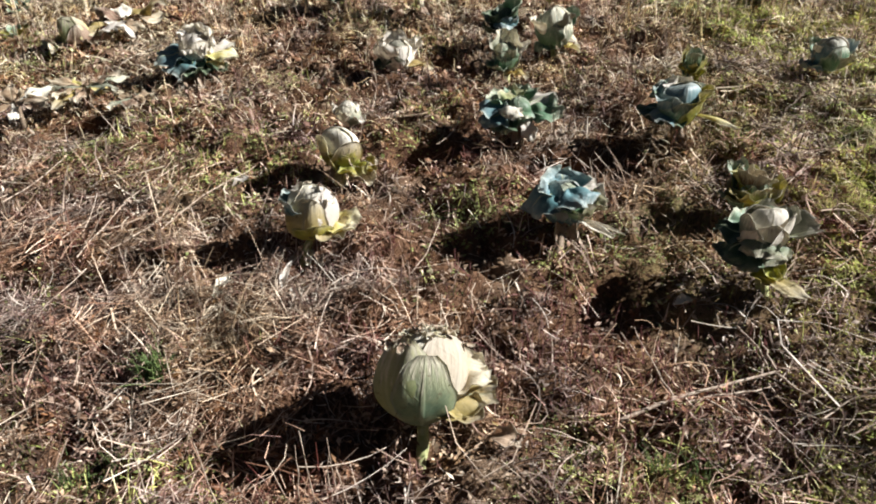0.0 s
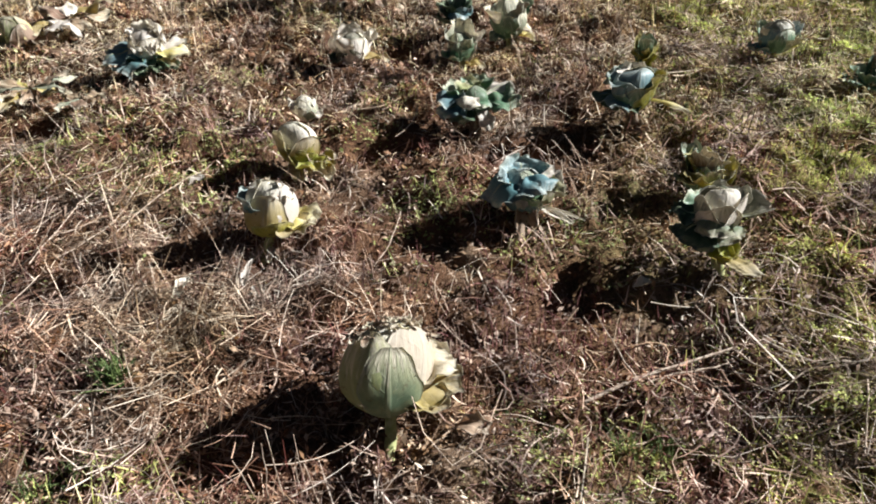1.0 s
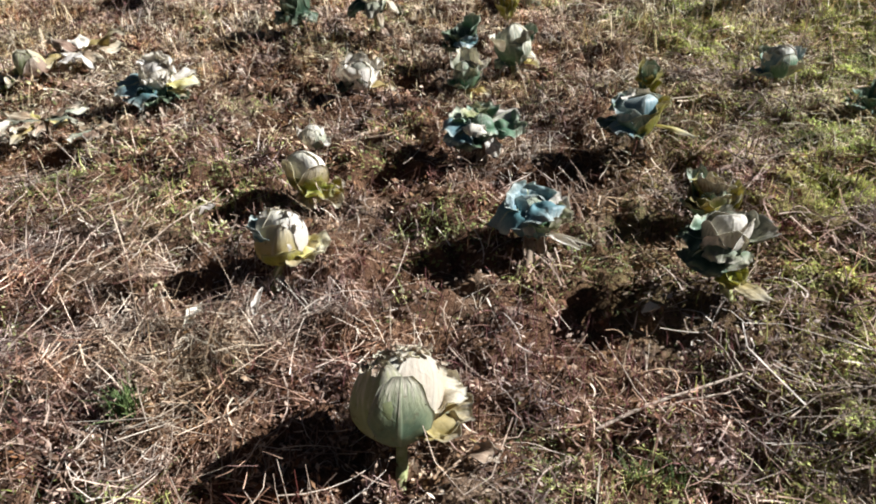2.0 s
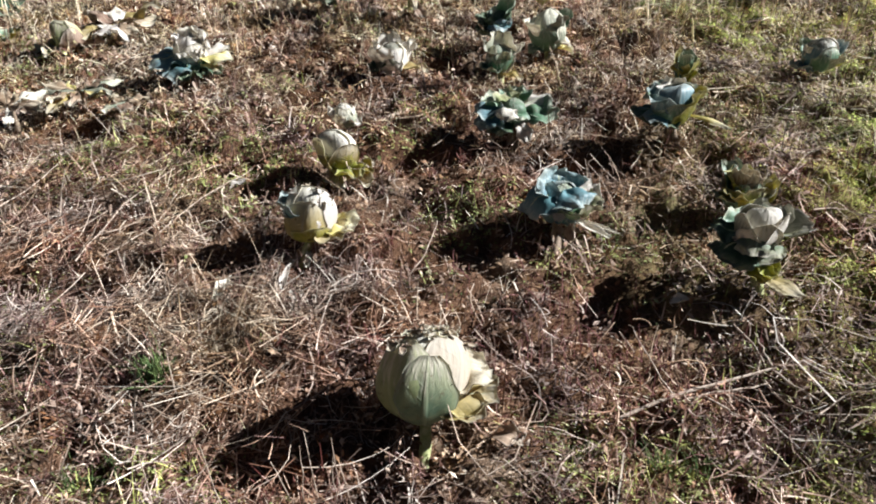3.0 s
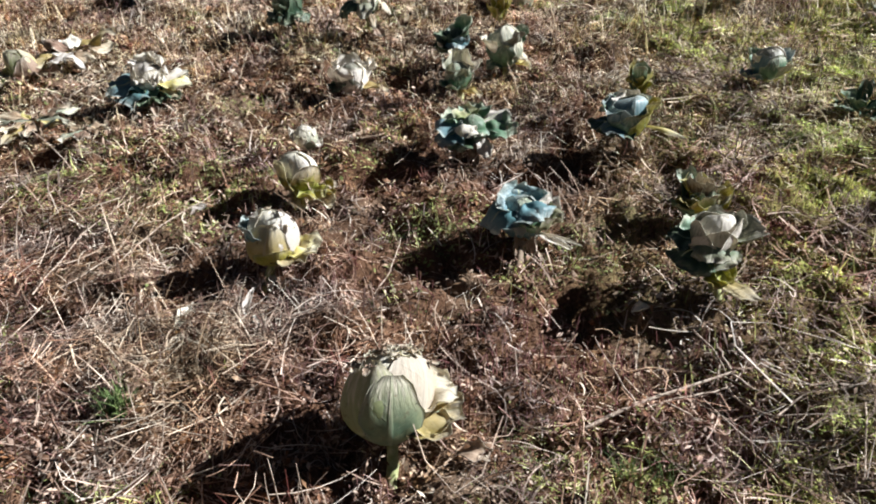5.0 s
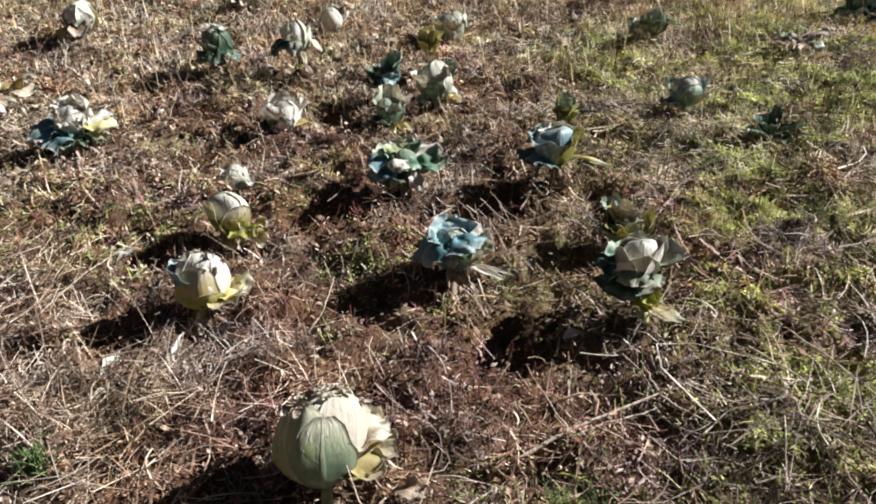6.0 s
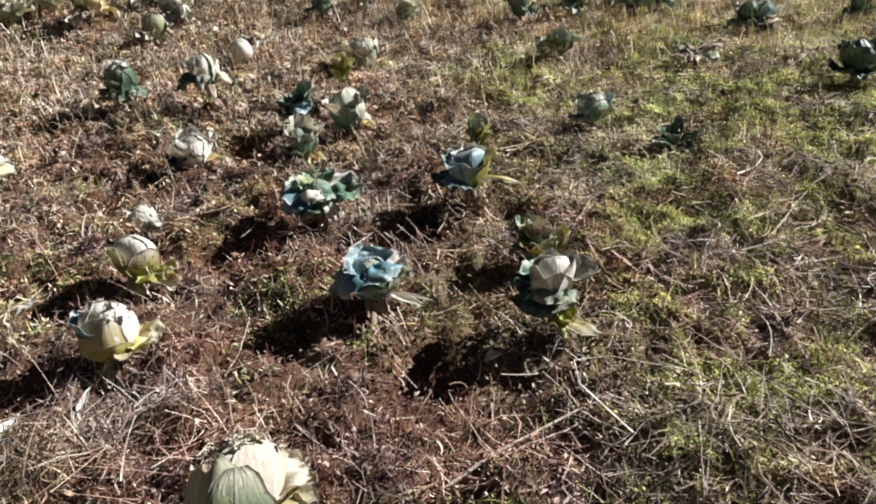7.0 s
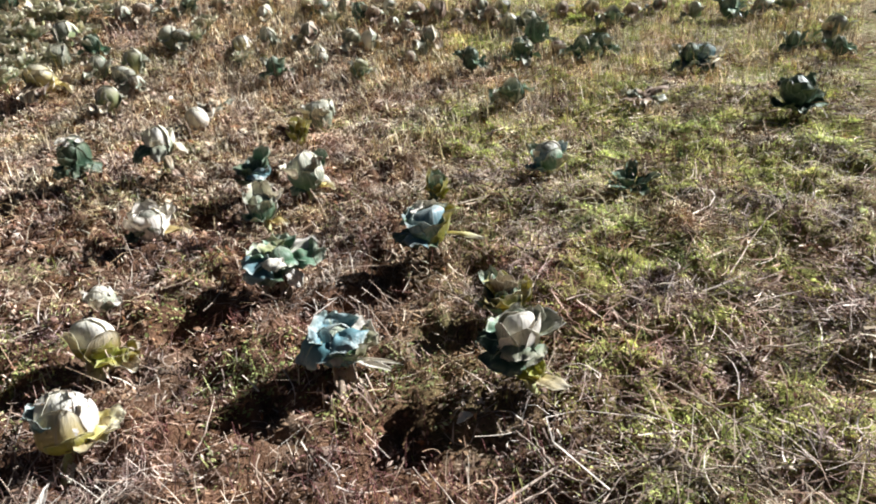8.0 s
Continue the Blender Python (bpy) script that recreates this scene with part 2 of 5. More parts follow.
def terrain(x, y):
    """The height of the ground: flat, then climbing slowly beyond five metres, with humps and clods."""
    x, y = np.asarray(x, float), np.asarray(y, float)
    s = np.clip(y - 5, 0, 25)
    z = np.where(s < 2, 0.03 * s * s, 0.12 * (s - 1))
    out = np.maximum(np.maximum(-2.2 - x, x - 3.2), np.maximum(0.5 - y, y - 5.0))
    near, mid = np.clip(1 - out / 0.5, 0, 1), np.clip(1 - out / 2.5, 0, 1)
    z = z + 0.05 * (vnoise(x * 1.7, y * 1.7, 1) - 0.5) * np.clip(1 - out / 12, 0.3, 1) + 0.075 * (vnoise(x * 5.2, y * 5.2, 2) - 0.5) * mid
    z = z - near * pits(x, y)
    for hx, hy, rx, ry, deep in SHADE_HOLLOWS:
        u, v = (x - hx) / rx, (y - hy) / ry
        u = np.where(u > 0, u * (1.6 if deep > 0.1 else 1.1), u)
        z = z - deep * np.exp(-(u * u + v * v) ** 2)
    z = z + near * (0.05 * (vnoise(x * 10 + 3, y * 10, 5) - 0.5) + 0.045 * (vnoise(x * 18, y * 18, 3) - 0.5) + 0.022 * (vnoise(x * 38, y * 38, 4) - 0.5))
    return z


def ground_at(x, y):
    return float(terrain(x, y))


def high_at(x, y, r):
    """The highest ground within r of a place."""
    a = np.linspace(0, 2 * np.pi, 12)
    return float(max(ground_at(x, y), terrain(x + r * np.cos(a), y + r * np.sin(a)).max(), terrain(x + 0.5 * r * np.cos(a), y + 0.5 * r * np.sin(a)).max()))


def mesh_from(name, verts, faces, mat, uv=None, smooth=True):
    """A mesh from arrays; faces all have the same number of corners."""
    verts, faces = np.asarray(verts, np.float32), np.asarray(faces, np.int32)
    me = bpy.data.meshes.new(name)
    n, k = faces.shape
    me.vertices.add(len(verts))
    me.vertices.foreach_set("co", verts.ravel())
    me.loops.add(n * k)
    me.loops.foreach_set("vertex_index", faces.ravel())
    me.polygons.add(n)
    me.polygons.foreach_set("loop_start", np.arange(0, n * k, k, dtype=np.int32))
    me.polygons.foreach_set("use_smooth", np.full(n, smooth))
    if uv is not None:
        layer = me.uv_layers.new(name="UVMap")
        layer.data.foreach_set("uv", np.asarray(uv, np.float32)[faces.ravel()].ravel())
    me.update(calc_edges=True)
    me.validate()
    me.materials.append(mat)
    return me


def part(name, data, parent, label=""):
    ob = new(name, data)
    ob.parent = parent
    return tagged(ob, label)


def grid_faces(nu, nv, off=0, flip=False):
    i, j = np.meshgrid(np.arange(nu - 1), np.arange(nv - 1), indexing="ij")
    a = (i * nv + j).ravel() + off
    f = np.stack([a, a + nv, a + nv + 1, a + 1], 1)
    return f[:, ::-1] if flip else f


def sheet(name, top, normal, thick, mat):
    """A thin closed sheet from a grid of places (nu, nv, 3) and its normals."""
    nu, nv = top.shape[:2]
    n = nu * nv
    low = top - normal * thick
    u, v = np.meshgrid(np.linspace(0, 1, nu), np.linspace(0, 1, nv), indexing="ij")
    uv = np.stack([u.ravel(), v.ravel()], 1)
    idx = np.arange(n).reshape(nu, nv)
    rim = np.concatenate([idx[:, 0], idx[-1, 1:], idx[-2::-1, -1], idx[0, -2:0:-1]])
    nxt = np.roll(rim, -1)
    walls = np.stack([rim, nxt, nxt + n, rim + n], 1)
    faces = np.concatenate([grid_faces(nu, nv), grid_faces(nu, nv, n, True), walls])
    return mesh_from(name, np.concatenate([top.reshape(-1, 3), low.reshape(-1, 3)]), faces, mat, np.concatenate([uv, uv]))


def normals_of(p):
    du, dv = np.gradient(p, axis=0), np.gradient(p, axis=1)
    n = np.cross(du, dv)
    return n / np.maximum(np.linalg.norm(n, axis=2, keepdims=True), 1e-9)


ribs = [None]                       # the midrib of the leaf built last


def free_leaf(name, mat, rng, phi, base, L, W, a0, bend, cup=0.5, ruffle=0.05, nu=13, nv=15, twist=0.0, torn=0.0):
    """A leaf that stands out from the stalk. phi: its heading; a0: its rise at the base; bend: the turn up (+) or down along it; degrees."""
    s = np.linspace(0, 1, nv)
    ang = np.radians(a0 + bend * s ** 1.25)
    r = np.concatenate([[0], np.cumsum(np.cos(ang[:-1]) * np.diff(s))]) * L
    z = np.concatenate([[0], np.cumsum(np.sin(ang[:-1]) * np.diff(s))]) * L
    blade = np.clip((s - 0.1) / 0.9, 0, 1)
    w = 0.5 * W * np.maximum(np.sin(np.pi * blade ** 1.35) ** 0.45, 0.1 + 0.05 * (1 - s))
    w = w * (1 + 0.13 * np.sin(s * 9 + rng.uniform(0, 6)) + 0.09 * np.sin(s * 23 + rng.uniform(0, 6)))
    w[-1] = 0.26 * W
    u = np.linspace(-1, 1, nu)[:, None]
    c = max(abs(cup), 0.02)
    lat = w * np.sin(c * u) / c
    up = w * (1 - np.cos(c * u)) / c * (1 if cup > 0 else -1)
    k, ph = rng.uniform(9, 15), rng.uniform(0, 6, 3)
    wave = np.abs(u) ** 2.2 * np.where(u > 0, np.sin(k * s + ph[0]), np.sin(k * 0.9 * s + ph[1])) + 0.25 * np.sin(7 * u + 5 * s + ph[2]) * s
    up = up + 1.3 * ruffle * W * wave * np.minimum(1, s * 3)
    up = up + (0.17 * W * (vnoise(s * 4.2 + ph[0] * 5, u * 1.9 + ph[1] * 5, 6) - 0.5) + 0.08 * W * (vnoise(s * 9 + ph[2] * 5, u * 4.4 + ph[1] * 3, 10) - 0.5)) * np.minimum(1, s * 2.5)
    if torn:
        lat = lat * (1 - torn * (vnoise(s * 9 + ph[0], np.sign(u) * 3.3 + ph[1], 8) > 0.6) * np.abs(u) ** 2)
    tw = np.radians(twist) * s
    lat, up = lat * np.cos(tw) - up * np.sin(tw), lat * np.sin(tw) + up * np.cos(tw)
    reach = 1 + 0.1 * (vnoise(u * 2.6 + ph[0] * 7, s * 0 + ph[2], 12) - 0.6) * s ** 3
    x, zz = r * reach - up * np.sin(ang), z * reach + up * np.cos(ang)
    x, zz = np.broadcast_to(x, lat.shape), np.broadcast_to(zz, lat.shape)
    zz = zz + 0.012 * L * np.exp(-(u / 0.12) ** 2) * (1 - s) * -1
    cp, sp = math.cos(radians(phi)), math.sin(radians(phi))
    p = np.stack([base[0] + cp * x - sp * lat, base[1] + sp * x + cp * lat, base[2] + zz], 2)
    nrm = -normals_of(p)
    mid = p[nu // 2] + nrm[nu // 2] * -0.002
    ribs[0] = (mid, 0.030 * W * (1.15 - s) + 0.0008)
    return sheet(name, p, nrm, 0.0014, mat)


def wrap_leaf(name, mat, rng, c, R, sq, phi, span, half, lift=0.03, start=172, ruffle=0.009, grow=1.03, nu=17, nv=14):
    """A leaf that clasps a head of radius R from below. span: how far up it reaches; half: its half width, both in degrees of the head."""
    s = np.linspace(0, 1, nv)[None, :]
    u = np.linspace(-1, 1, nu)[:, None]
    th = np.radians(start - span * s)
    wid = np.radians(min(half * 1.25, 82)) * np.minimum(np.clip(s * 3.2 + 0.1, 0, 1) ** 0.7, np.sqrt(np.clip(1 - (np.clip(s - 0.52, 0, 1) / 0.5) ** 2, 0.03, 1)))
    wid = wid * (1 + 0.07 * np.sin(11 * s + rng.uniform(0, 6)))
    wid = wid * (1 + 0.22 * (vnoise(s * 7 + rng.uniform(0, 50), np.sign(u) * 2.6, 9) - 0.5))
    a = u * wid
    ph = radians(phi)
    d = np.stack([np.sin(th) * math.cos(ph), np.sin(th) * math.sin(ph), np.cos(th)], 2)
    e = np.array([-math.sin(ph), math.cos(ph), 0.0])
    p = d * np.cos(a)[..., None] + e * np.sin(a)[..., None]
    k = rng.uniform(0, 6, 3)
    edge = np.maximum(np.abs(u) ** 4 * (1 - 0.5 * s), 0.3 * s ** 6)
    rad = R * (grow + 0.022 * (vnoise(s * 6 + k[0] * 9, u * 3.5 + k[1] * 9, 7) - 0.5) * np.minimum(1, s * 2) + lift * edge + ruffle * np.sin(9 * s + 5 * u + k[0]) + ruffle * edge * 2.2 * np.sin(17 * s + k[1] + 9 * u) + 0.012 * np.exp(-(u / 0.1) ** 2) + 0.03 * (vnoise(u * 4.5 + k[2] * 9, s * 1.3 + k[0], 4) - 0.5) * np.minimum(1, s * 2))
    p = p * rad[..., None] * np.array([1, 1, sq]) + np.array(c)
    n = normals_of(p)
    if ((p - np.array(c)) * n).sum() < 0:
        n = -n
    return sheet(name, p, n, 0.0016, mat)


def ball(name, mat, rng, c, R, sq, nu=18, nv=12):
    """The firm inner head, slightly lobed."""
    th = np.linspace(0.02, np.pi - 0.02, nv)[None, :]
    ph = np.linspace(0, 2 * np.pi, nu, endpoint=False)[:, None]
    k = rng.uniform(0, 6, 3)
    rad = R * (1 + 0.02 * np.sin(3 * ph + k[0] + 2 * th) + 0.015 * np.sin(5 * ph - 3 * th + k[1]))
    p = np.stack([rad * np.sin(th) * np.cos(ph), rad * np.sin(th) * np.sin(ph), rad * np.cos(th) * sq], 2) + np.array(c)
    idx = np.arange(nu * nv).reshape(nu, nv)
    a, b = idx, np.roll(idx, -1, 0)
    f = np.stack([a[:, :-1], a[:, 1:], b[:, 1:], b[:, :-1]], 2).reshape(-1, 4)
    uu = np.broadcast_to(np.abs(ph / np.pi - 1), p.shape[:2])
    uv = np.stack([uu.ravel(), np.broadcast_to(1 - th / np.pi, p.shape[:2]).ravel()], 1)
    return mesh_from(name, p.reshape(-1, 3), f, mat, uv)


def tubes(P, r, sides=3):
    """Tapered stems along the places P (N, K, 3) with radii r (N, K): vertices and faces."""
    N, K = P.shape[:2]
    t = np.gradient(P, axis=1)
    t = t / np.maximum(np.linalg.norm(t, axis=2, keepdims=True), 1e-9)
    ref = np.where(np.abs(t[..., 2:3]) > 0.9, np.array([1.0, 0, 0]), np.array([0, 0, 1.0]))
    a = np.cross(t, ref)
    a = a / np.maximum(np.linalg.norm(a, axis=2, keepdims=True), 1e-9)
    b = np.cross(t, a)
    ang = np.arange(sides) * 2 * np.pi / sides
    ring = P[:, :, None, :] + r[:, :, None, None] * (np.cos(ang)[:, None] * a[:, :, None, :] + np.sin(ang)[:, None] * b[:, :, None, :])
    idx = np.arange(N * K * sides).reshape(N, K, sides)
    nxt = np.roll(idx, -1, 2)
    f = np.stack([idx[:, :-1], nxt[:, :-1], nxt[:, 1:], idx[:, 1:]], 4 - 1).reshape(-1, 4)
    return ring.reshape(-1, 3), f


def ribbons(P, r):
    """Flat blades along the places P (N, K, 3) with half widths r (N, K): vertices and faces."""
    N, K = P.shape[:2]
    t = np.gradient(P, axis=1)
    a = np.cross(t, np.array([0.13, 0.21, 1.0]))
    a = a / np.maximum(np.linalg.norm(a, axis=2, keepdims=True), 1e-9)
    v = np.stack([P - a * r[..., None], P + a * r[..., None]], 2)
    idx = np.arange(N * K * 2).reshape(N, K, 2)
    f = np.stack([idx[:, :-1, 0], idx[:, :-1, 1], idx[:, 1:, 1], idx[:, 1:, 0]], 2).reshape(-1, 4)
    return v.reshape(-1, 3), f


def stalk_mesh(name, mat, rng, a, b, r0, r1, K=7, sides=9):
    """A stubby stalk with leaf scars from a to b."""
    s = np.linspace(0, 1, K)[:, None]
    a, b = np.array(a, float), np.array(b, float)
    P = a + (b - a) * s + rng.normal(0, 0.002, (K, 3)) * (s * (1 - s) * 4)
    r = r0 + (r1 - r0) * s[:, 0] + rng.uniform(0, 0.0025, K)
    v, f = tubes(P[None], r[None], sides)
    uv = np.zeros((len(v), 2))
    return mesh_from(name, v, f, mat, uv)


# ---- the ground ----
def spread(lo, hi, step, far, ratio=1.09):
    """Even steps between lo and hi, growing ones out to far on both sides."""
    mid = list(np.arange(lo, hi + step / 2, step))
    d, x, right = step, mid[-1], []
    while x < far:
        d *= ratio
        x += d
        right.append(x)
    d, x, left = step, mid[0], []
    while x > -far:
        d *= ratio
        x -= d
        left.append(x)
    return np.array(left[::-1] + mid + right)


gx, gy = spread(-2.2, 3.2, 0.024, 400), spread(0.5, 5.0, 0.024, 400)
GX, GY = np.meshgrid(gx, gy, indexing="ij")
gp = np.stack([GX, GY, terrain(GX, GY)], 2)
ground = new("ground", mesh_from("ground", gp.reshape(-1, 3), grid_faces(len(gx), len(gy)), MAT["soil"]))
tagged(ground, "reddish brown field soil with clods, dry litter and mossy patches", "ground", kind="structure")


# ---- the cover of straw, dead weeds and grass ----
def field_points(rng, n, near=0.45, far=9.5, power=1.0):
    """Places in the part of the field that is walked past, denser where it is close."""
    y = near + (far - near) * rng.random(n) ** power
    lo = np.maximum(-1.25 - 0.5 * (y - 0.7), -3.4)
    hi = np.minimum(1.55 + 1.15 * np.maximum(y - 0.7, 0), 7.2)
    return lo + (hi - lo) * rng.random(n), y


# patches of moss and young weeds between the plants: centre, radius, strength
GREEN = [(1.2, 1.0, 0.3, 0.9), (1.3, 1.5, 0.3, 0.85), (1.7, 1.2, 0.4, 0.9), (0.5, 0.88, 0.18, 0.9), (0.27, 0.95, 0.13, 0.9), (-0.98, 0.95, 0.16, 0.7), (0.14, 2.06, 0.19, 1.0), (-0.1, 2.7, 0.12, 1.0), (-0.95, 2.6, 0.42, 1.0), (-1.5, 2.7, 0.35, 0.7), (-1.45, 1.6, 0.2, 0.6), (-2.3, 4.0, 0.4, 0.7), (0.85, 0.8, 0.2, 0.7), (1.25, 2.05, 0.2, 0.8), (0.0, 1.65, 0.1, 0.5), (-0.72, 0.86, 0.2, 0.9)]


def green_share(x, y):
    """How far grass and moss have taken over: all of the strip beyond the last row, patches elsewhere."""
    e = x - (0.6 + 0.3 * y) + 1.8 * (vnoise(x * 1.6, y * 1.6, 21) - 0.5)
    near = np.clip((2.6 - y) / 1.2, 0, 1)
    strip = np.clip((e + 0.2) / 0.8, 0, 1) * np.clip((vnoise(x * 4.5, y * 4.5, 22) - 0.24 - 0.2 * near) * 3.6, 0.08, 1)
    patch = np.clip((vnoise(x * 2.3 + 9, y * 2.3, 23) - 0.63) * 6, 0, 1) * 0.38
    for gx0, gy0, r, a in GREEN:
        patch = np.maximum(patch, a * np.exp(-((x - gx0) ** 2 + (y - gy0) ** 2) / r ** 2) * np.clip((vnoise(x * 9, y * 9, 24) - 0.15) * 2.2, 0, 1))
    return np.clip(np.maximum(strip, patch), 0, 1)


# litter thinned to darken cast shadows, and round one stalk and tuft: centre, radius
BARE = [(0.58, 1.42, 0.28), (0.78, 1.42, 0.24), (0.18, 3.55, 0.2), (-1.68, 3.0, 0.18), (-2.2, 3.1, 0.16), (0.3, 2.62, 0.12), (0.9, 1.45, 0.18), (0.45, 1.45, 0.14), (0.16, 1.78, 0.21), (-0.36, 1.07, 0.2), (-0.74, 2.0, 0.17), (0.86, 1.93, 0.15), (0.0, 2.5, 0.25), (0.66, 2.32, 0.2), (0.86, 2.33, 0.16), (-0.7, 1.93, 0.14), (-0.28, 0.96, 0.18), (-0.075, 0.94, 0.13), (-0.82, 1.26, 0.09)]


def bare_share(x, y):
    b = np.zeros(np.shape(x))
    for bx, by, r in BARE:
        b = np.maximum(b, np.exp(-((x - bx) ** 2 + (y - by) ** 2) / r ** 2))
    return b


def stuff(name, v, f, mat, label, category):
    return tagged(new(name, mesh_from(name, v, f, mat, smooth=False)), label, category, kind="stuff")


def lying_stems(rng, x, y, length, radius, lift, pitch, K=4, curl=0.25, sides=3, flat=0.0):
    """Thin stems strewn over the ground."""
    n = len(x)
    head, tilt = rng.uniform(0, 2 * np.pi, n), rng.normal(0, pitch, n)
    s = np.linspace(-0.5, 0.5, K)
    bow, side = rng.normal(0, curl, n), rng.normal(0, curl, n) * rng.choice([0.5, 1.0, 3.0], n)
    along = length[:, None] * s
    off = length[:, None] * side[:, None] * (s * s - 0.08)
    px = x[:, None] + np.cos(head)[:, None] * along - np.sin(head)[:, None] * off
    py = y[:, None] + np.sin(head)[:, None] * along + np.cos(head)[:, None] * off
    pz = terrain(x, y)[:, None] + lift[:, None] + along * np.sin(tilt)[:, None] + length[:, None] * bow[:, None] * (s * s - 0.08) * 0.6
    pz = np.maximum(pz, terrain(px, py) + 0.001)
    r = radius[:, None] * (1 - 0.55 * (s + 0.5)) * np.ones((n, 1))
    P, k = np.stack([px, py, pz], 2), int(n * flat)
    v1, f1 = ribbons(P[:k], r[:k] * 1.25)
    v2, f2 = tubes(P[k:], r[k:], sides)
    return np.concatenate([v1, v2]), np.concatenate([f1, f2 + len(v1)])


def straw_litter():
    rng = np.random.default_rng(5)
    x, y = field_points(rng, 62000, power=1.3)
    keep = rng.random(len(x)) > 0.95 * green_share(x, y)
    bare = vnoise(x * 2.1, y * 2.1, 31)
    keep &= rng.random(len(x)) < np.clip(0.25 + 1.3 * bare, 0, 1) * (1 - 0.75 * bare_share(x, y))
    x, y = x[keep], y[keep]
    n = len(x)
    length = np.clip(rng.lognormal(-2.7, 0.65, n), 0.02, 0.36)
    rad = rng.uniform(0.0005, 0.0018, n) * (1 + 0.3 * y)
    lift = rng.exponential(0.016, n)
    v, f = lying_stems(rng, x, y, length, rad, lift, 0.3, K=5, curl=0.5, flat=0.88)
    stuff("straw_litter", v, f, MAT["straw"], "tangled dry straw and grass stems lying on the soil", "straw")


def upright_stems(rng, x, y, h, width):
    """Thin dry blades that stand and lean over."""
    n, K = len(x), 4
    head, lean = rng.uniform(0, 2 * np.pi, n), np.abs(rng.normal(0.5, 0.35, n))
    s = np.linspace(0, 1, K)
    ang = lean[:, None] * (0.4 + 1.1 * s)
    d = h[:, None] / (K - 1)
    rx = np.cumsum(np.sin(ang) * d, 1) - np.sin(ang[:, :1]) * d
    rz = np.cumsum(np.cos(ang) * d, 1) - np.cos(ang[:, :1]) * d
    P = np.stack([x[:, None] + rx * np.cos(head)[:, None], y[:, None] + rx * np.sin(head)[:, None], terrain(x, y)[:, None] - 0.004 + rz], 2)
    return ribbons(P, width[:, None] * (1 - 0.6 * s))


def standing_straw():
    rng = np.random.default_rng(6)
    x, y = field_points(rng, 26000, power=0.95, far=10.5)
    keep = rng.random(len(x)) < np.clip(vnoise(x * 1.3 + 4, y * 1.3, 41) * 2 - 0.7 + 0.25 * np.clip(y - 4, 0, 2), 0.05, 1) * (1 - bare_share(x, y)) * (1 - 0.4 * green_share(x, y))
    x, y = x[keep], y[keep]
    v, f = upright_stems(rng, x, y, np.clip(rng.lognormal(-2.2, 0.45, len(x)), 0.04, 0.26), rng.uniform(0.0008, 0.0018, len(x)) * (1 + 0.25 * y))
    stuff("standing_straw", v, f, MAT["straw"], "sparse dry grass stems standing and leaning over", "straw")
    x, y = field_points(rng, 40000, power=0.8, near=3.6, far=11.0)
    keep = rng.random(len(x)) < np.clip(vnoise(x * 2.0, y * 2.0, 42) * 1.8 - 0.35 + 0.1 * np.clip(y - 5, 0, 4), 0.05, 1) * (1 - bare_share(x, y)) * np.where(x < 0.35, 0.4, 1.0)
    x, y = x[keep], y[keep]
    v, f = upright_stems(rng, x, y, np.clip(rng.lognormal(-1.95, 0.4, len(x)), 0.06, 0.32), rng.uniform(0.0008, 0.0017, len(x)) * (1 + 0.25 * y))
    stuff("tall_dry_grass", v, f, MAT["straw_far"], "pale dry grass standing between the far rows", "straw")


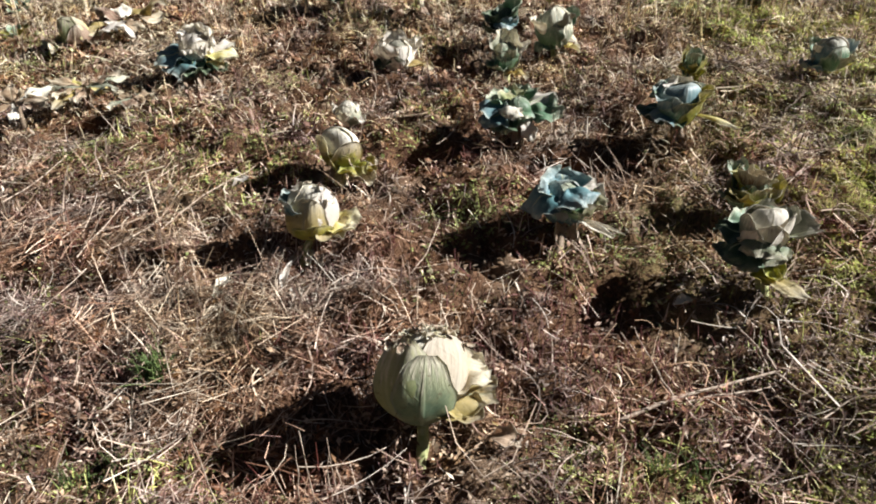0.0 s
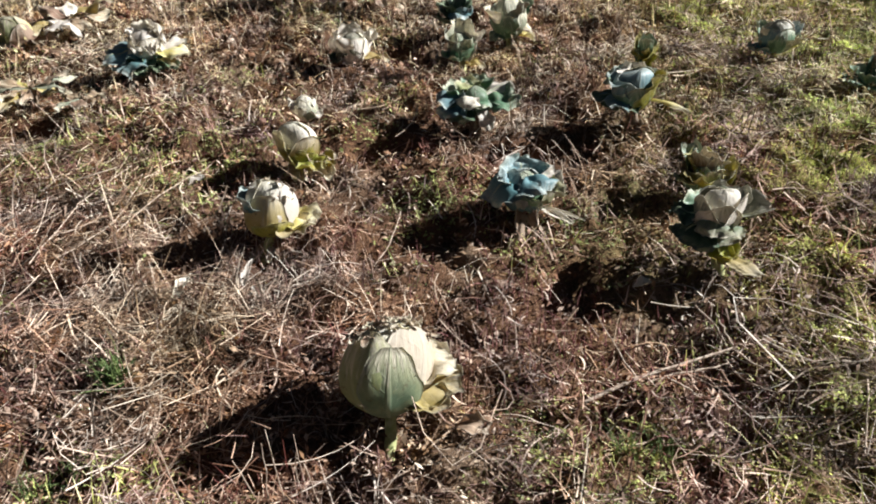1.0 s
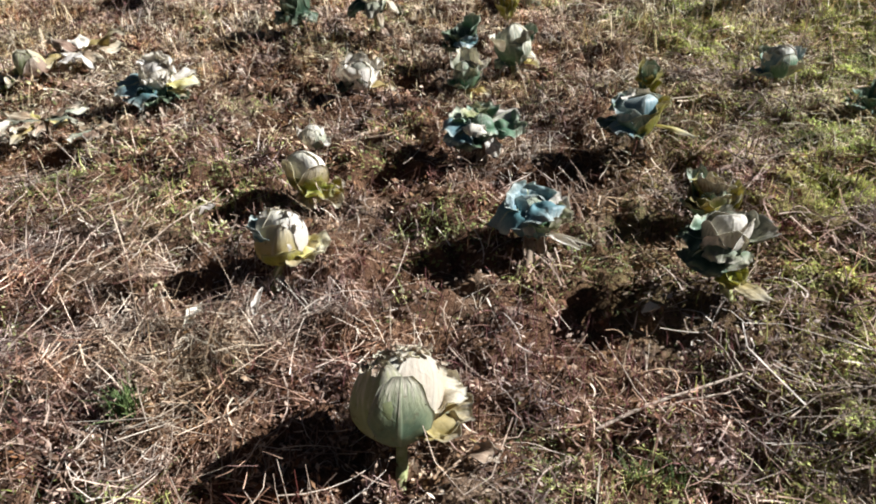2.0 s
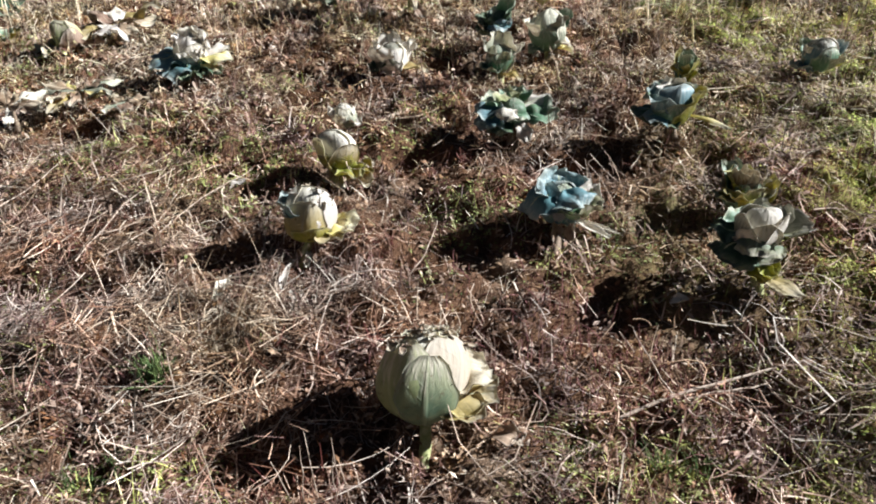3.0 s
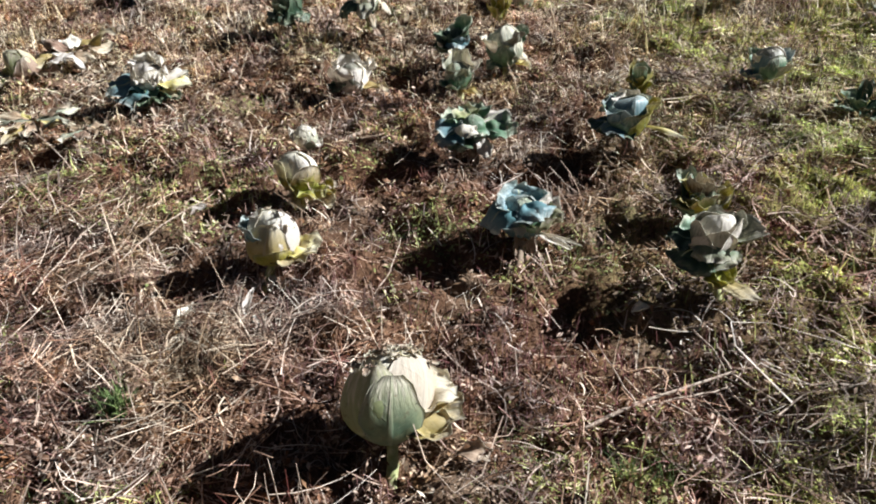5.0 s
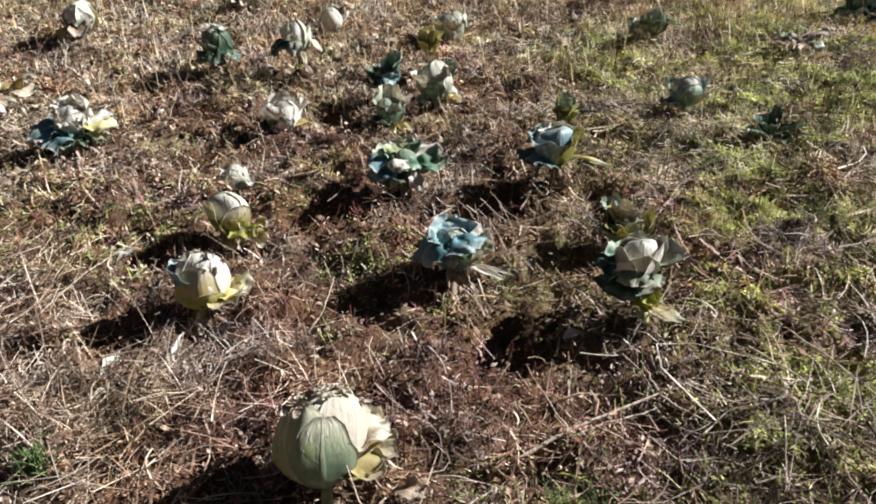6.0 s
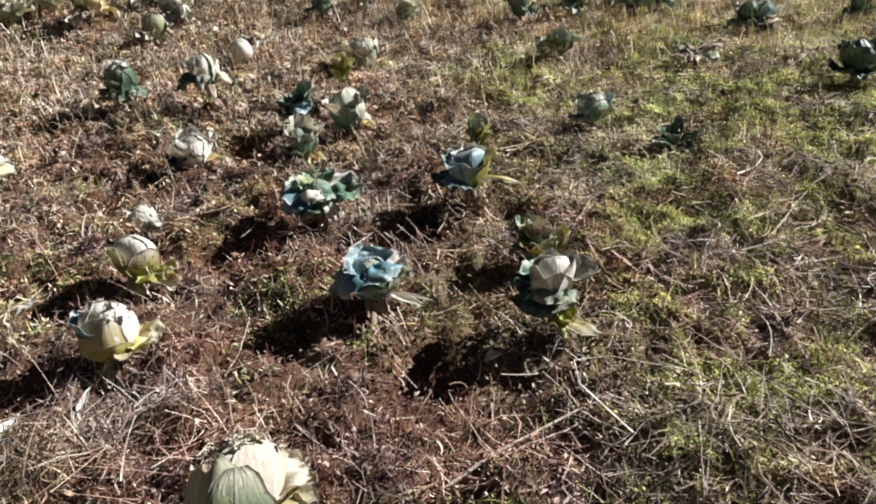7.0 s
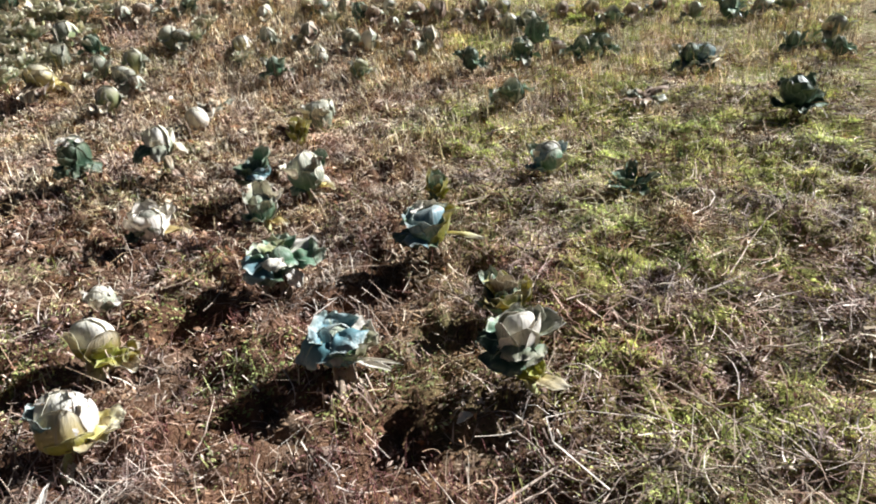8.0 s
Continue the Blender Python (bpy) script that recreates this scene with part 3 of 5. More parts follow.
def dead_weeds():
    rng = np.random.default_rng(7)
    cx, cy = field_points(rng, 6800, power=1.45)
    keep = (rng.random(len(cx)) > 1.0 * green_share(cx, cy)) & (rng.random(len(cx)) < np.clip(vnoise(cx * 1.9, cy * 1.9, 51) * 2.2 - 0.35, 0.08, 1) * (1 - 0.75 * bare_share(cx, cy)))
    cx, cy = cx[keep], cy[keep]
    m = 5
    x, y = np.repeat(cx, m) + rng.normal(0, 0.008, len(cx) * m), np.repeat(cy, m) + rng.normal(0, 0.008, len(cx) * m)
    n = len(x)
    h = np.clip(rng.lognormal(-2.95, 0.4, n), 0.02, 0.13)
    head, el = rng.uniform(0, 2 * np.pi, n), rng.uniform(0.15, 1.2, n)
    s = np.linspace(0, 1, 3)
    dirx, diry, dirz = np.cos(head) * np.cos(el), np.sin(head) * np.cos(el), np.sin(el)
    z0 = terrain(x, y)
    wob = rng.normal(0, 0.14, (n, 3, 3)) * h[:, None, None] * s[None, :, None]
    P = np.stack([x[:, None] + dirx[:, None] * h[:, None] * s, y[:, None] + diry[:, None] * h[:, None] * s, z0[:, None] - 0.003 + dirz[:, None] * h[:, None] * s], 2) + wob
    fat = (1 + 0.35 * y)[:, None]
    v1, f1 = tubes(P, 0.0009 * fat * (1 - 0.5 * s))
    q = rng.integers(1, 3, n)
    start = P[np.arange(n), q]
    hd, e2, l2 = rng.uniform(0, 2 * np.pi, n), rng.uniform(-0.2, 1.3, n), h * rng.uniform(0.3, 0.7, n)
    s2 = np.linspace(0, 1, 2)
    D = np.stack([np.cos(hd) * np.cos(e2), np.sin(hd) * np.cos(e2), np.sin(e2)], 1)
    P2 = start[:, None, :] + D[:, None, :] * (l2[:, None] * s2)[..., None]
    P3 = start[:, None, :] + (D * np.array([-0.8, -0.7, 1.1]))[:, None, :] * (0.8 * l2[:, None] * s2)[..., None]
    P2, fat = np.concatenate([P2, P3]), np.concatenate([fat, fat])
    v2, f2 = ribbons(P2, 0.0009 * fat * (1 - 0.5 * s2))
    v, f = np.concatenate([v1, v2]), np.concatenate([f1, f2 + len(v1)])
    stuff("dead_weeds", v, f, MAT["twig"], "matted brown dead weeds with fine twigs", "weeds")


def flakes(rng, x, y, size, lift, tilt, slim):
    """Small bent leaves or crumbs, four corners and a fold each."""
    n = len(x)
    head = rng.uniform(0, 2 * np.pi, n)
    t1, t2 = rng.normal(0, tilt, n), rng.normal(0, tilt, n)
    ax = np.stack([np.cos(head) * np.cos(t1), np.sin(head) * np.cos(t1), np.sin(t1)], 1)
    bx = np.stack([-np.sin(head) * np.cos(t2), np.cos(head) * np.cos(t2), np.sin(t2)], 1)
    c = np.stack([x, y, terrain(x, y) + lift], 1)
    up = np.array([0, 0, 1.0]) * (size * rng.uniform(0.05, 0.35, n))[:, None]
    S, W = size[:, None], (size * slim)[:, None]
    v = np.stack([c - ax * S, c - bx * W * 0.8 + up, c + bx * W + up, c + ax * S * 0.9 + up * 0.3], 1)
    i = np.arange(n)[:, None] * 4
    return v.reshape(-1, 3), np.concatenate([i + np.array([0, 1, 2]), i + np.array([1, 3, 2])])


def far_straw():
    rng = np.random.default_rng(12)
    x, y = field_points(rng, 265000, near=2.4, far=11.5, power=0.68)
    keep = rng.random(len(x)) > np.where(y < 3.2, 0.92, 0.72) * green_share(x, y)
    keep &= rng.random(len(x)) < np.clip(0.3 + 1.3 * vnoise(x * 2.1, y * 2.1, 31), 0, 1) * (1 - 0.85 * bare_share(x, y)) * np.clip(0.6 + 0.24 * (y - 2.4), 0, 1)
    x, y = x[keep], y[keep]
    size = np.clip(rng.lognormal(-3.2, 0.5, len(x)), 0.015, 0.12)
    v, f = flakes(rng, x, y, size, 0.006 + rng.exponential(0.016, len(x)), 0.35, 0.00065 * (1 + 0.45 * y) / size)
    stuff("flattened_straw", v, f, MAT["straw_far"], "flattened pale dry grass over the far field", "straw")


def tangles():
    """Heaps of long bent stems: the thatch beside the bare patch and the tangle along the grass."""
    rng = np.random.default_rng(13)
    x = np.concatenate([rng.uniform(-1.6, -0.2, 4200), rng.uniform(0.75, 2.3, 2800), rng.uniform(-1.9, -0.9, 900), rng.uniform(1.2, 5.4, 4200)])
    y = np.concatenate([rng.uniform(0.6, 1.7, 4200), rng.uniform(0.5, 2.3, 2800), rng.uniform(1.9, 2.7, 900), rng.uniform(1.2, 5.2, 4200)])
    keep = rng.random(len(x)) < np.clip(2.4 * vnoise(x * 3.1, y * 3.1, 61) - 0.35, 0.04, 1) * (1 - bare_share(x, y))
    x, y = x[keep], y[keep]
    n = len(x)
    v, f = lying_stems(rng, x, y, np.clip(rng.lognormal(-1.95, 0.4, n), 0.06, 0.4), rng.uniform(0.0008, 0.0019, n) * (1 + 0.22 * np.clip(y - 1, 0, 4)) * np.where(x > 1.2, 1.55, 1.0), 0.008 + rng.exponential(0.018, n), 0.22, K=6, curl=0.28, sides=3)
    stuff("straw_tangle", v, f, MAT["straw"], "tangled heaps of long bent pale straw", "straw")


def strip_straw():
    """Pale dry grass left lying over the mossy strip."""
    rng = np.random.default_rng(15)
    y = 1.6 + 4.6 * rng.random(34000) ** 0.8
    x = 0.6 + 0.3 * y + rng.random(len(y)) * (0.9 + 0.75 * y)
    keep = rng.random(len(x)) < np.clip(1.5 * vnoise(x * 3.3 + 5, y * 3.3, 62) - 0.35, 0.05, 1) * (1 - bare_share(x, y))
    x, y = x[keep], y[keep]
    size = np.clip(rng.lognormal(-3.3, 0.5, len(x)), 0.012, 0.1)
    v, f = flakes(rng, x, y, size, 0.012 + rng.exponential(0.016, len(x)), 0.3, 0.0006 * (1 + 0.5 * y) / size)
    stuff("strip_straw", v, f, MAT["straw_far"], "pale dry grass strewn over the moss", "straw")


def crumbs():
    """Curled scraps of dead leaf, a finger's width and smaller."""
    rng = np.random.default_rng(8)
    x, y = field_points(rng, 190000, power=1.35)
    keep = rng.random(len(x)) > 0.85 * green_share(x, y)
    keep &= rng.random(len(x)) < np.clip(0.35 + 1.2 * vnoise(x * 6.0, y * 6.0, 33), 0, 1) * (1 - 0.15 * bare_share(x, y))
    x, y = x[keep], y[keep]
    size = np.clip(rng.lognormal(-5.0, 0.55, len(x)), 0.003, 0.014) * (1 + 0.16 * y + 0.35 * np.clip(y - 2.2, 0, 4) * (x < 0.6 + 0.1 * y))
    v, f = flakes(rng, x, y, size, 0.003 + rng.exponential(0.011, len(x)), 0.6, rng.uniform(0.22, 0.6, len(x)))
    stuff("leaf_crumbs", v, f, MAT["crumb"], "curled brown scraps of dead leaf scattered over the soil", "litter")


def mounds(x, y):
    """The height of the cushions in which moss and weeds grow."""
    return np.clip(vnoise(x * 8.5 + 2, y * 8.5, 25) * 0.65 + vnoise(x * 19, y * 19, 26) * 0.5 - 0.35, 0, 1)


def low_weeds():
    rng = np.random.default_rng(9)
    x, y = field_points(rng, 700000, power=1.0)
    cushion = mounds(x, y)
    in_strip = x > 0.55 + 0.3 * y
    keep = rng.random(len(x)) < np.clip(green_share(x, y) * np.clip(np.where(in_strip, 0.2 + 0.15 * np.clip(y - 2, 0, 3), 0.45) + 2.6 * cushion, 0, 1), 0, 1) * (1 - 0.9 * bare_share(x, y))
    for pick, name, mat, label in ((keep & in_strip, "moss", "moss", "bright yellow-green moss and clover in low cushions"), (keep & ~in_strip, "low_weeds", "weed", "low dull green chickweed between the dry stems")):
        px, py = x[pick], y[pick]
        size = rng.lognormal(-5.55, 0.35, len(px)) * (1 + 0.3 * py)
        lift = 0.003 + 0.034 * cushion[pick] * rng.uniform(0.35, 1.0, len(px))
        v, f = flakes(rng, px, py, size, lift, 0.45, 0.55)
        stuff(name, v, f, MAT[mat], label, "moss" if name == "moss" else "weeds")


def grass_blades():
    rng = np.random.default_rng(10)
    x, y = field_points(rng, 90000, power=1.0)
    keep = rng.random(len(x)) < np.clip(green_share(x, y) * 1.1 - 0.12, 0.004, 1) * (1 - 0.9 * bare_share(x, y))
    x, y = x[keep], y[keep]
    n = len(x)
    h = np.clip(rng.lognormal(-3.1, 0.45, n), 0.018, 0.13)
    head, lean = rng.uniform(0, 2 * np.pi, n), np.abs(rng.normal(0.7, 0.4, n))
    s = np.linspace(0, 1, 4)
    ang = lean[:, None] * (0.5 + s)
    d = h[:, None] / 3
    rx, rz = np.cumsum(np.sin(ang) * d, 1) - np.sin(ang[:, :1]) * d, np.cumsum(np.cos(ang) * d, 1) - np.cos(ang[:, :1]) * d
    P = np.stack([x[:, None] + rx * np.cos(head)[:, None], y[:, None] + rx * np.sin(head)[:, None], terrain(x, y)[:, None] - 0.003 + rz], 2)
    r = (rng.uniform(0.001, 0.0022, n) * (1 + 0.15 * y))[:, None] * (1 - 0.85 * s)
    v, f = ribbons(P, r * 1.3)
    stuff("grass", v, f, MAT["grass"], "short green grass blades among the moss", "grass")


def outer_cover():
    """Thin cover of straw and weeds on the field all around."""
    rng = np.random.default_rng(14)
    r, a = 15 * rng.random(150000) ** 0.85, rng.uniform(0, 2 * np.pi, 150000)
    x, y = 1.0 + r * np.cos(a), 3.0 + r * np.sin(a)
    lo = np.maximum(-1.2 - 0.5 * (y - 0.7), -3.3)
    hi = np.minimum(1.5 + 1.15 * np.maximum(y - 0.7, 0), 7.1)
    inside = (y > 0.5) & (y < 9.3) & (x > lo) & (x < hi)
    keep = ~inside & (rng.random(len(x)) < np.clip(1.5 - r / 12, 0.05, 1))
    x, y = x[keep], y[keep]
    green = rng.random(len(x)) < green_share(x, y) * 0.9
    for pick, name, mat, label, slim in ((~green, "field_straw", "straw_far", "dry straw strewn over the rest of the field", 0.05), (green, "field_weeds", "weed", "low green weeds over the rest of the field", 0.5)):
        size = np.clip(rng.lognormal(-3.3 if slim < 0.2 else -4.3, 0.5, pick.sum()), 0.01, 0.14)
        v, f = flakes(rng, x[pick], y[pick], size, 0.006 + rng.exponential(0.012, pick.sum()), 0.35, slim)
        stuff(name, v, f, MAT[mat], label, "straw" if slim < 0.2 else "weeds")


straw_litter()
outer_cover()
far_straw()
tangles()
standing_straw()
dead_weeds()
strip_straw()
crumbs()
low_weeds()
grass_blades()


# ---- cabbages ----
def plant(name, x, y, label, category="cabbage", group="cabbages in the field", sink=0.0):
    ob = new(name)
    ob.location = (x, y, ground_at(x, y) - sink)
    return tagged(ob, label, category, group)


def tipped(me, c, axis):
    """Turns a mesh built upright so that its axis points along axis, about the place c."""
    turn = Vector((0, 0, 1)).rotation_difference(Vector(axis)).to_matrix().to_4x4()
    me.transform(Matrix.Translation(c) @ turn @ Matrix.Translation(-Vector(c)))
    return me


def lumpy(me, c, R, seed, amount=0.09):
    """Swells and dents all the parts of one head alike, so that it is no perfect ball."""
    ph = np.random.default_rng(seed + 500).uniform(0, 6.28, (3, 3))
    co = np.empty(len(me.vertices) * 3, np.float32)
    me.vertices.foreach_get("co", co)
    q = (co.reshape(-1, 3) - np.array(c)) / R
    d = np.stack([np.sin(1.9 * q[:, 1] + 1.3 * q[:, 2] + ph[i, 0]) + 0.6 * np.sin(3.4 * q[:, 0] - 2.1 * q[:, 1] + 1.7 * q[:, 2] + ph[i, 1]) - np.sin(ph[i, 0]) - 0.6 * np.sin(ph[i, 1]) for i in range(3)], 1)
    me.vertices.foreach_set("co", (co.reshape(-1, 3) + R * amount * d).ravel().astype(np.float32))
    me.update()
    return me


def headed(x, y, label, mats, R, hc, sq=0.9, wraps=(), leaves=(), lean=(0, 0), seed=0, stalk="stalk", r_stalk=0.014, core=0.96, shag=4, axis=(0, 0, 1)):
    """A cabbage with a closed head. wraps: (material, phi, span, half, lift, grow); leaves: (material, phi, base height, L, W, a0, bend, cup, ruffle); axis: where the crown points."""
    rng = np.random.default_rng(seed)
    top = plant("cabbage", x - lean[0], y - lean[1], label, sink=-float(pits(x - lean[0], y - lean[1])) if -2.2 < x < 3.2 and y < 5 else 0.0)
    c = (lean[0], lean[1], hc)
    up = Vector(axis).normalized()
    neck = Vector(c) - up * (R * sq * 0.9)
    part("stalk", stalk_mesh("stalk", MAT[stalk], rng, (-0.3 * lean[0], -0.3 * lean[1], -0.06), neck, r_stalk * 1.15, r_stalk), top)
    part("head", lumpy(tipped(ball("head", MAT[mats], rng, c, R * core, sq, 26, 18), c, up), c, R, seed), top)
    for m, phi, span, half, lift, grow in wraps:
        part("leaf", lumpy(tipped(wrap_leaf("leaf", MAT[m], rng, c, R, sq, phi, span, half, lift if lift > 0.15 else 0.3 * lift, grow=grow), c, up), c, R, seed), top)
    own = [w[0] for w in wraps] or [mats]
    for i in range(shag):
        phi = i * 360 / shag + rng.uniform(-35, 35)
        b = (c[0] + 0.3 * R * math.cos(radians(phi)), c[1] + 0.3 * R * math.sin(radians(phi)), hc - R * sq * 0.85)
        part("leaf", tipped(free_leaf("leaf", MAT[own[i % len(own)]], rng, phi, b, R * rng.uniform(1.7, 2.3), R * rng.uniform(1.3, 1.8), rng.uniform(25, 50), rng.uniform(15, 60), 0.9, 0.09, 11, 12, rng.uniform(-20, 20), 0.3), c, up), top)
    for m, phi, bz, L, W, a0, bend, cup, ruf in leaves:
        f = (bz + 0.02) / max(hc - R * sq * 0.9 + 0.02, 0.03)
        f = min(max(f, 0), 1)
        kind = "dry_leaf" if m == "dry" else "leaf"
        base = (lean[0] * f, lean[1] * f, bz) if axis[1] < 0.5 else tuple(neck + up * bz)
        data = free_leaf(kind, MAT[m], rng, phi, base, L, W, a0, bend, cup, ruf)
        leaf = part(kind, data, top)
        if L > 0.13 and W > 0.1:
            v, fc = tubes(ribs[0][0][None], ribs[0][1][None], 6)
            part("midrib", mesh_from("midrib", v, fc, MAT["rib"]), leaf, "pale fleshy midrib")
    return top


def scraps(top, c, R, sq, n, seed, mat="dry", size=0.05, axis=(0, 0, 1), low=0.1, high=0.75, head=0):
    """Torn papery shreds that cling to the crown of a head."""
    rng = np.random.default_rng(seed)
    for _ in range(n):
        th, ph = rng.uniform(low, high), rng.uniform(0, 2 * np.pi)
        b = (c[0] + R * math.sin(th) * math.cos(ph), c[1] + R * math.sin(th) * math.sin(ph), c[2] + R * sq * math.cos(th) * 1.03)
        part("shred", lumpy(tipped(free_leaf("shred", MAT[mat], rng, rng.uniform(0, 360), b, size * rng.uniform(0.6, 1.3), size * rng.uniform(0.3, 0.8), rng.uniform(-25, 12), rng.uniform(-50, 0), 0.6, 0.16, 6, 7), c, axis), c, R, head), top, "torn bleached shred")


# the large pale head, tipped over on its bare stalk
TIP = (0.06, 0.7, 0.7)
a = headed(-0.06, 1.1, "large pale cabbage head tipped over on its stalk, torn bleached crown", "white", 0.11, 0.146, 0.97, seed=11, lean=(0.016, 0.185), r_stalk=0.0135, core=0.96, shag=0, axis=TIP, wraps=[
    ("pale", 160, 150, 62, 0.01, 1.0), ("ivory", 60, 160, 66, 0.02, 1.01), ("white", 5, 150, 56, 0.02, 1.03), ("ivory", 318, 138, 46, 0.03, 1.05), ("pale", 222, 128, 58, 0.015, 1.075),
    ("sage", 274, 104, 30, 0.01, 1.1)], leaves=[
    ("ivory", 12, 0.075, 0.175, 0.16, 10, -12, 0.3, 0.05), ("cream", -2, 0.045, 0.19, 0.15, 4, -4, 0.4, 0.06), ("cream", -18, 0.022, 0.16, 0.1, 6, 6, 0.5, 0.06)])
scraps(a, (0.016, 0.185, 0.146), 0.118, 0.97, 16, 3, "ivory", 0.04, TIP, 0.2, 1.15, 11)
scraps(a, (0.016, 0.185, 0.146), 0.119, 0.97, 44, 4, "dry", 0.036, TIP, 0.2, 1.05, 11)

# the cream head with a blue-green outer leaf
b = headed(-0.44, 1.96, "cream cabbage head with loose skirt leaves and one blue-green leaf", "white", 0.086, 0.15, 1.08, seed=12, lean=(0.05, 0.08), shag=0, axis=(0.12, 0.35, 0.9), wraps=[
    ("white", 90, 164, 64, 0.04, 1.01), ("white", 10, 158, 60, 0.06, 1.03), ("white", 165, 155, 56, 0.06, 1.03),
    ("cream", 262, 118, 48, 0.05, 1.06), ("yellow", 300, 66, 40, 0.06, 1.09)], leaves=[
    ("blue", 200, 0.1, 0.155, 0.16, 46, 10, 0.7, 0.04), ("blue", 172, 0.1, 0.16, 0.16, 48, -10, 0.6, 0.04),
    ("cream", -12, 0.085, 0.165, 0.16, 16, -22, 0.5, 0.05), ("cream", -40, 0.075, 0.15, 0.14, 12, -6, 0.5, 0.06), ("yellow", -78, 0.07, 0.11, 0.12, 8, 20, 0.6, 0.06), ("cream", 238, 0.08, 0.14, 0.08, 45, 20, 0.8, 0.04),
    ("dry", 230, 0.05, 0.15, 0.04, -25, 10, 1.2, 0.1), ("dry", 285, 0.05, 0.14, 0.035, -25, 20, 1.2, 0.1), ("white", 262, 0.05, 0.13, 0.03, -30, 25, 1.2, 0.1)])
scraps(b, (0.05, 0.08, 0.15), 0.09, 1.08, 6, 5, "white", 0.045, (0.12, 0.35, 0.9), 0.2, 1.0, 12)
scraps(b, (0.05, 0.08, 0.15), 0.092, 1.08, 6, 6, "dry", 0.03, (0.12, 0.35, 0.9), 0.2, 1.0, 12)

headed(-0.37, 2.42, "small yellow cabbage head with a bleached crown above withered skirt leaves", "white", 0.078, 0.132, 0.98, seed=13, lean=(0.03, 0.05), shag=0, axis=(0.1, 0.2, 0.95), wraps=[
    ("white", 80, 172, 66, 0.04, 1.02), ("white", 20, 160, 54, 0.06, 1.03),
    ("cream", 205, 108, 34, 0.25, 1.1), ("cream", 300, 104, 38, 0.2, 1.08), ("yellow", 262, 78, 44, 0.06, 1.1), ("yellow", 330, 84, 46, 0.06, 1.1), ("yellow", 205, 70, 40, 0.08, 1.12)], leaves=[
    ("cream", 196, 0.075, 0.13, 0.1, 60, 20, 0.9, 0.06), ("yellow", 300, 0.06, 0.15, 0.13, 5, -15, 0.6, 0.12), ("yellow", 340, 0.05, 0.15, 0.12, -5, -10, 0.6, 0.12), ("dry", 270, 0.05, 0.14, 0.11, -10, -10, 0.6, 0.15), ("dry", 320, 0.04, 0.17, 0.1, -5, -10, 0.7, 0.15), ("dry", 5, 0.05, 0.15, 0.06, 5, -25, 0.7, 0.15)])
headed(-0.378, 2.79, "small shrivelled grey-white cabbage head", "white", 0.052, 0.1, 1.1, seed=14, r_stalk=0.009, stalk="wood", wraps=[
    ("white", 240, 150, 50, 0.1, 1.05), ("grey", 330, 140, 50, 0.1, 1.06), ("white", 120, 150, 55, 0.08, 1.04)], leaves=[
    ("white", -30, 0.08, 0.09, 0.06, 20, -50, 0.9, 0.12), ("dry", 60, 0.06, 0.08, 0.06, 10, -60, 0.8, 0.12)])

# the blue-green cabbage with dry leaves hanging from its stalk
headed(0.46, 1.95, "blue-green cabbage with folded leaves and dry leaves on its stalk", "green", 0.068, 0.105, 1.0, seed=15, lean=(0.07, 0.2), stalk="wood", shag=0, wraps=[
    ("blue", 120, 165, 60, 0.15, 1.05), ("blue", 60, 150, 55, 0.15, 1.08), ("blue", 200, 150, 56, 0.25, 1.12), ("blue", 232, 118, 40, 0.2, 1.16)], leaves=[
    ("blue", 290, 0.165, 0.13, 0.16, 26, -75, -0.6, 0.05), ("blue", 200, 0.155, 0.18, 0.18, 16, -85, -0.5, 0.05), ("blue", 150, 0.1, 0.14, 0.17, 52, -10, 0.5, 0.06), ("blue", 95, 0.09, 0.14, 0.17, 46, 0, 0.5, 0.06),
    # the pale leaf at -32 paints a green one with sun shining through
    ("white", 30, 0.12, 0.15, 0.15, 24, -35, -0.4, 0.13), ("white", 0, 0.1, 0.15, 0.13, 22, -40, -0.6, 0.12), ("pale", -32, 0.07, 0.16, 0.17, 8, 42, 0.9, 0.05), ("green", -62, 0.07, 0.13, 0.14, 4, 50, 0.9, 0.05)] + [
    ("white", 250, 0.11, 0.12, 0.06, 25, -75, -0.9, 0.05), ("dry", 262, 0.07, 0.17, 0.1, -25, -35, 1.1, 0.08), ("dry", 240, 0.06, 0.16, 0.03, -35, -20, 1.0, 0.1),
    ("white", -44, 0.05, 0.2, 0.045, 2, -14, 1.0, 0.05), ("white", -30, 0.05, 0.22, 0.02, -2, -8, 1.2, 0.05), ("dry", 300, 0.04, 0.14, 0.05, -20, -10, 1.0, 0.1), ("dry", 282, 0.05, 0.16, 0.04, -30, -15, 1.0, 0.1)])

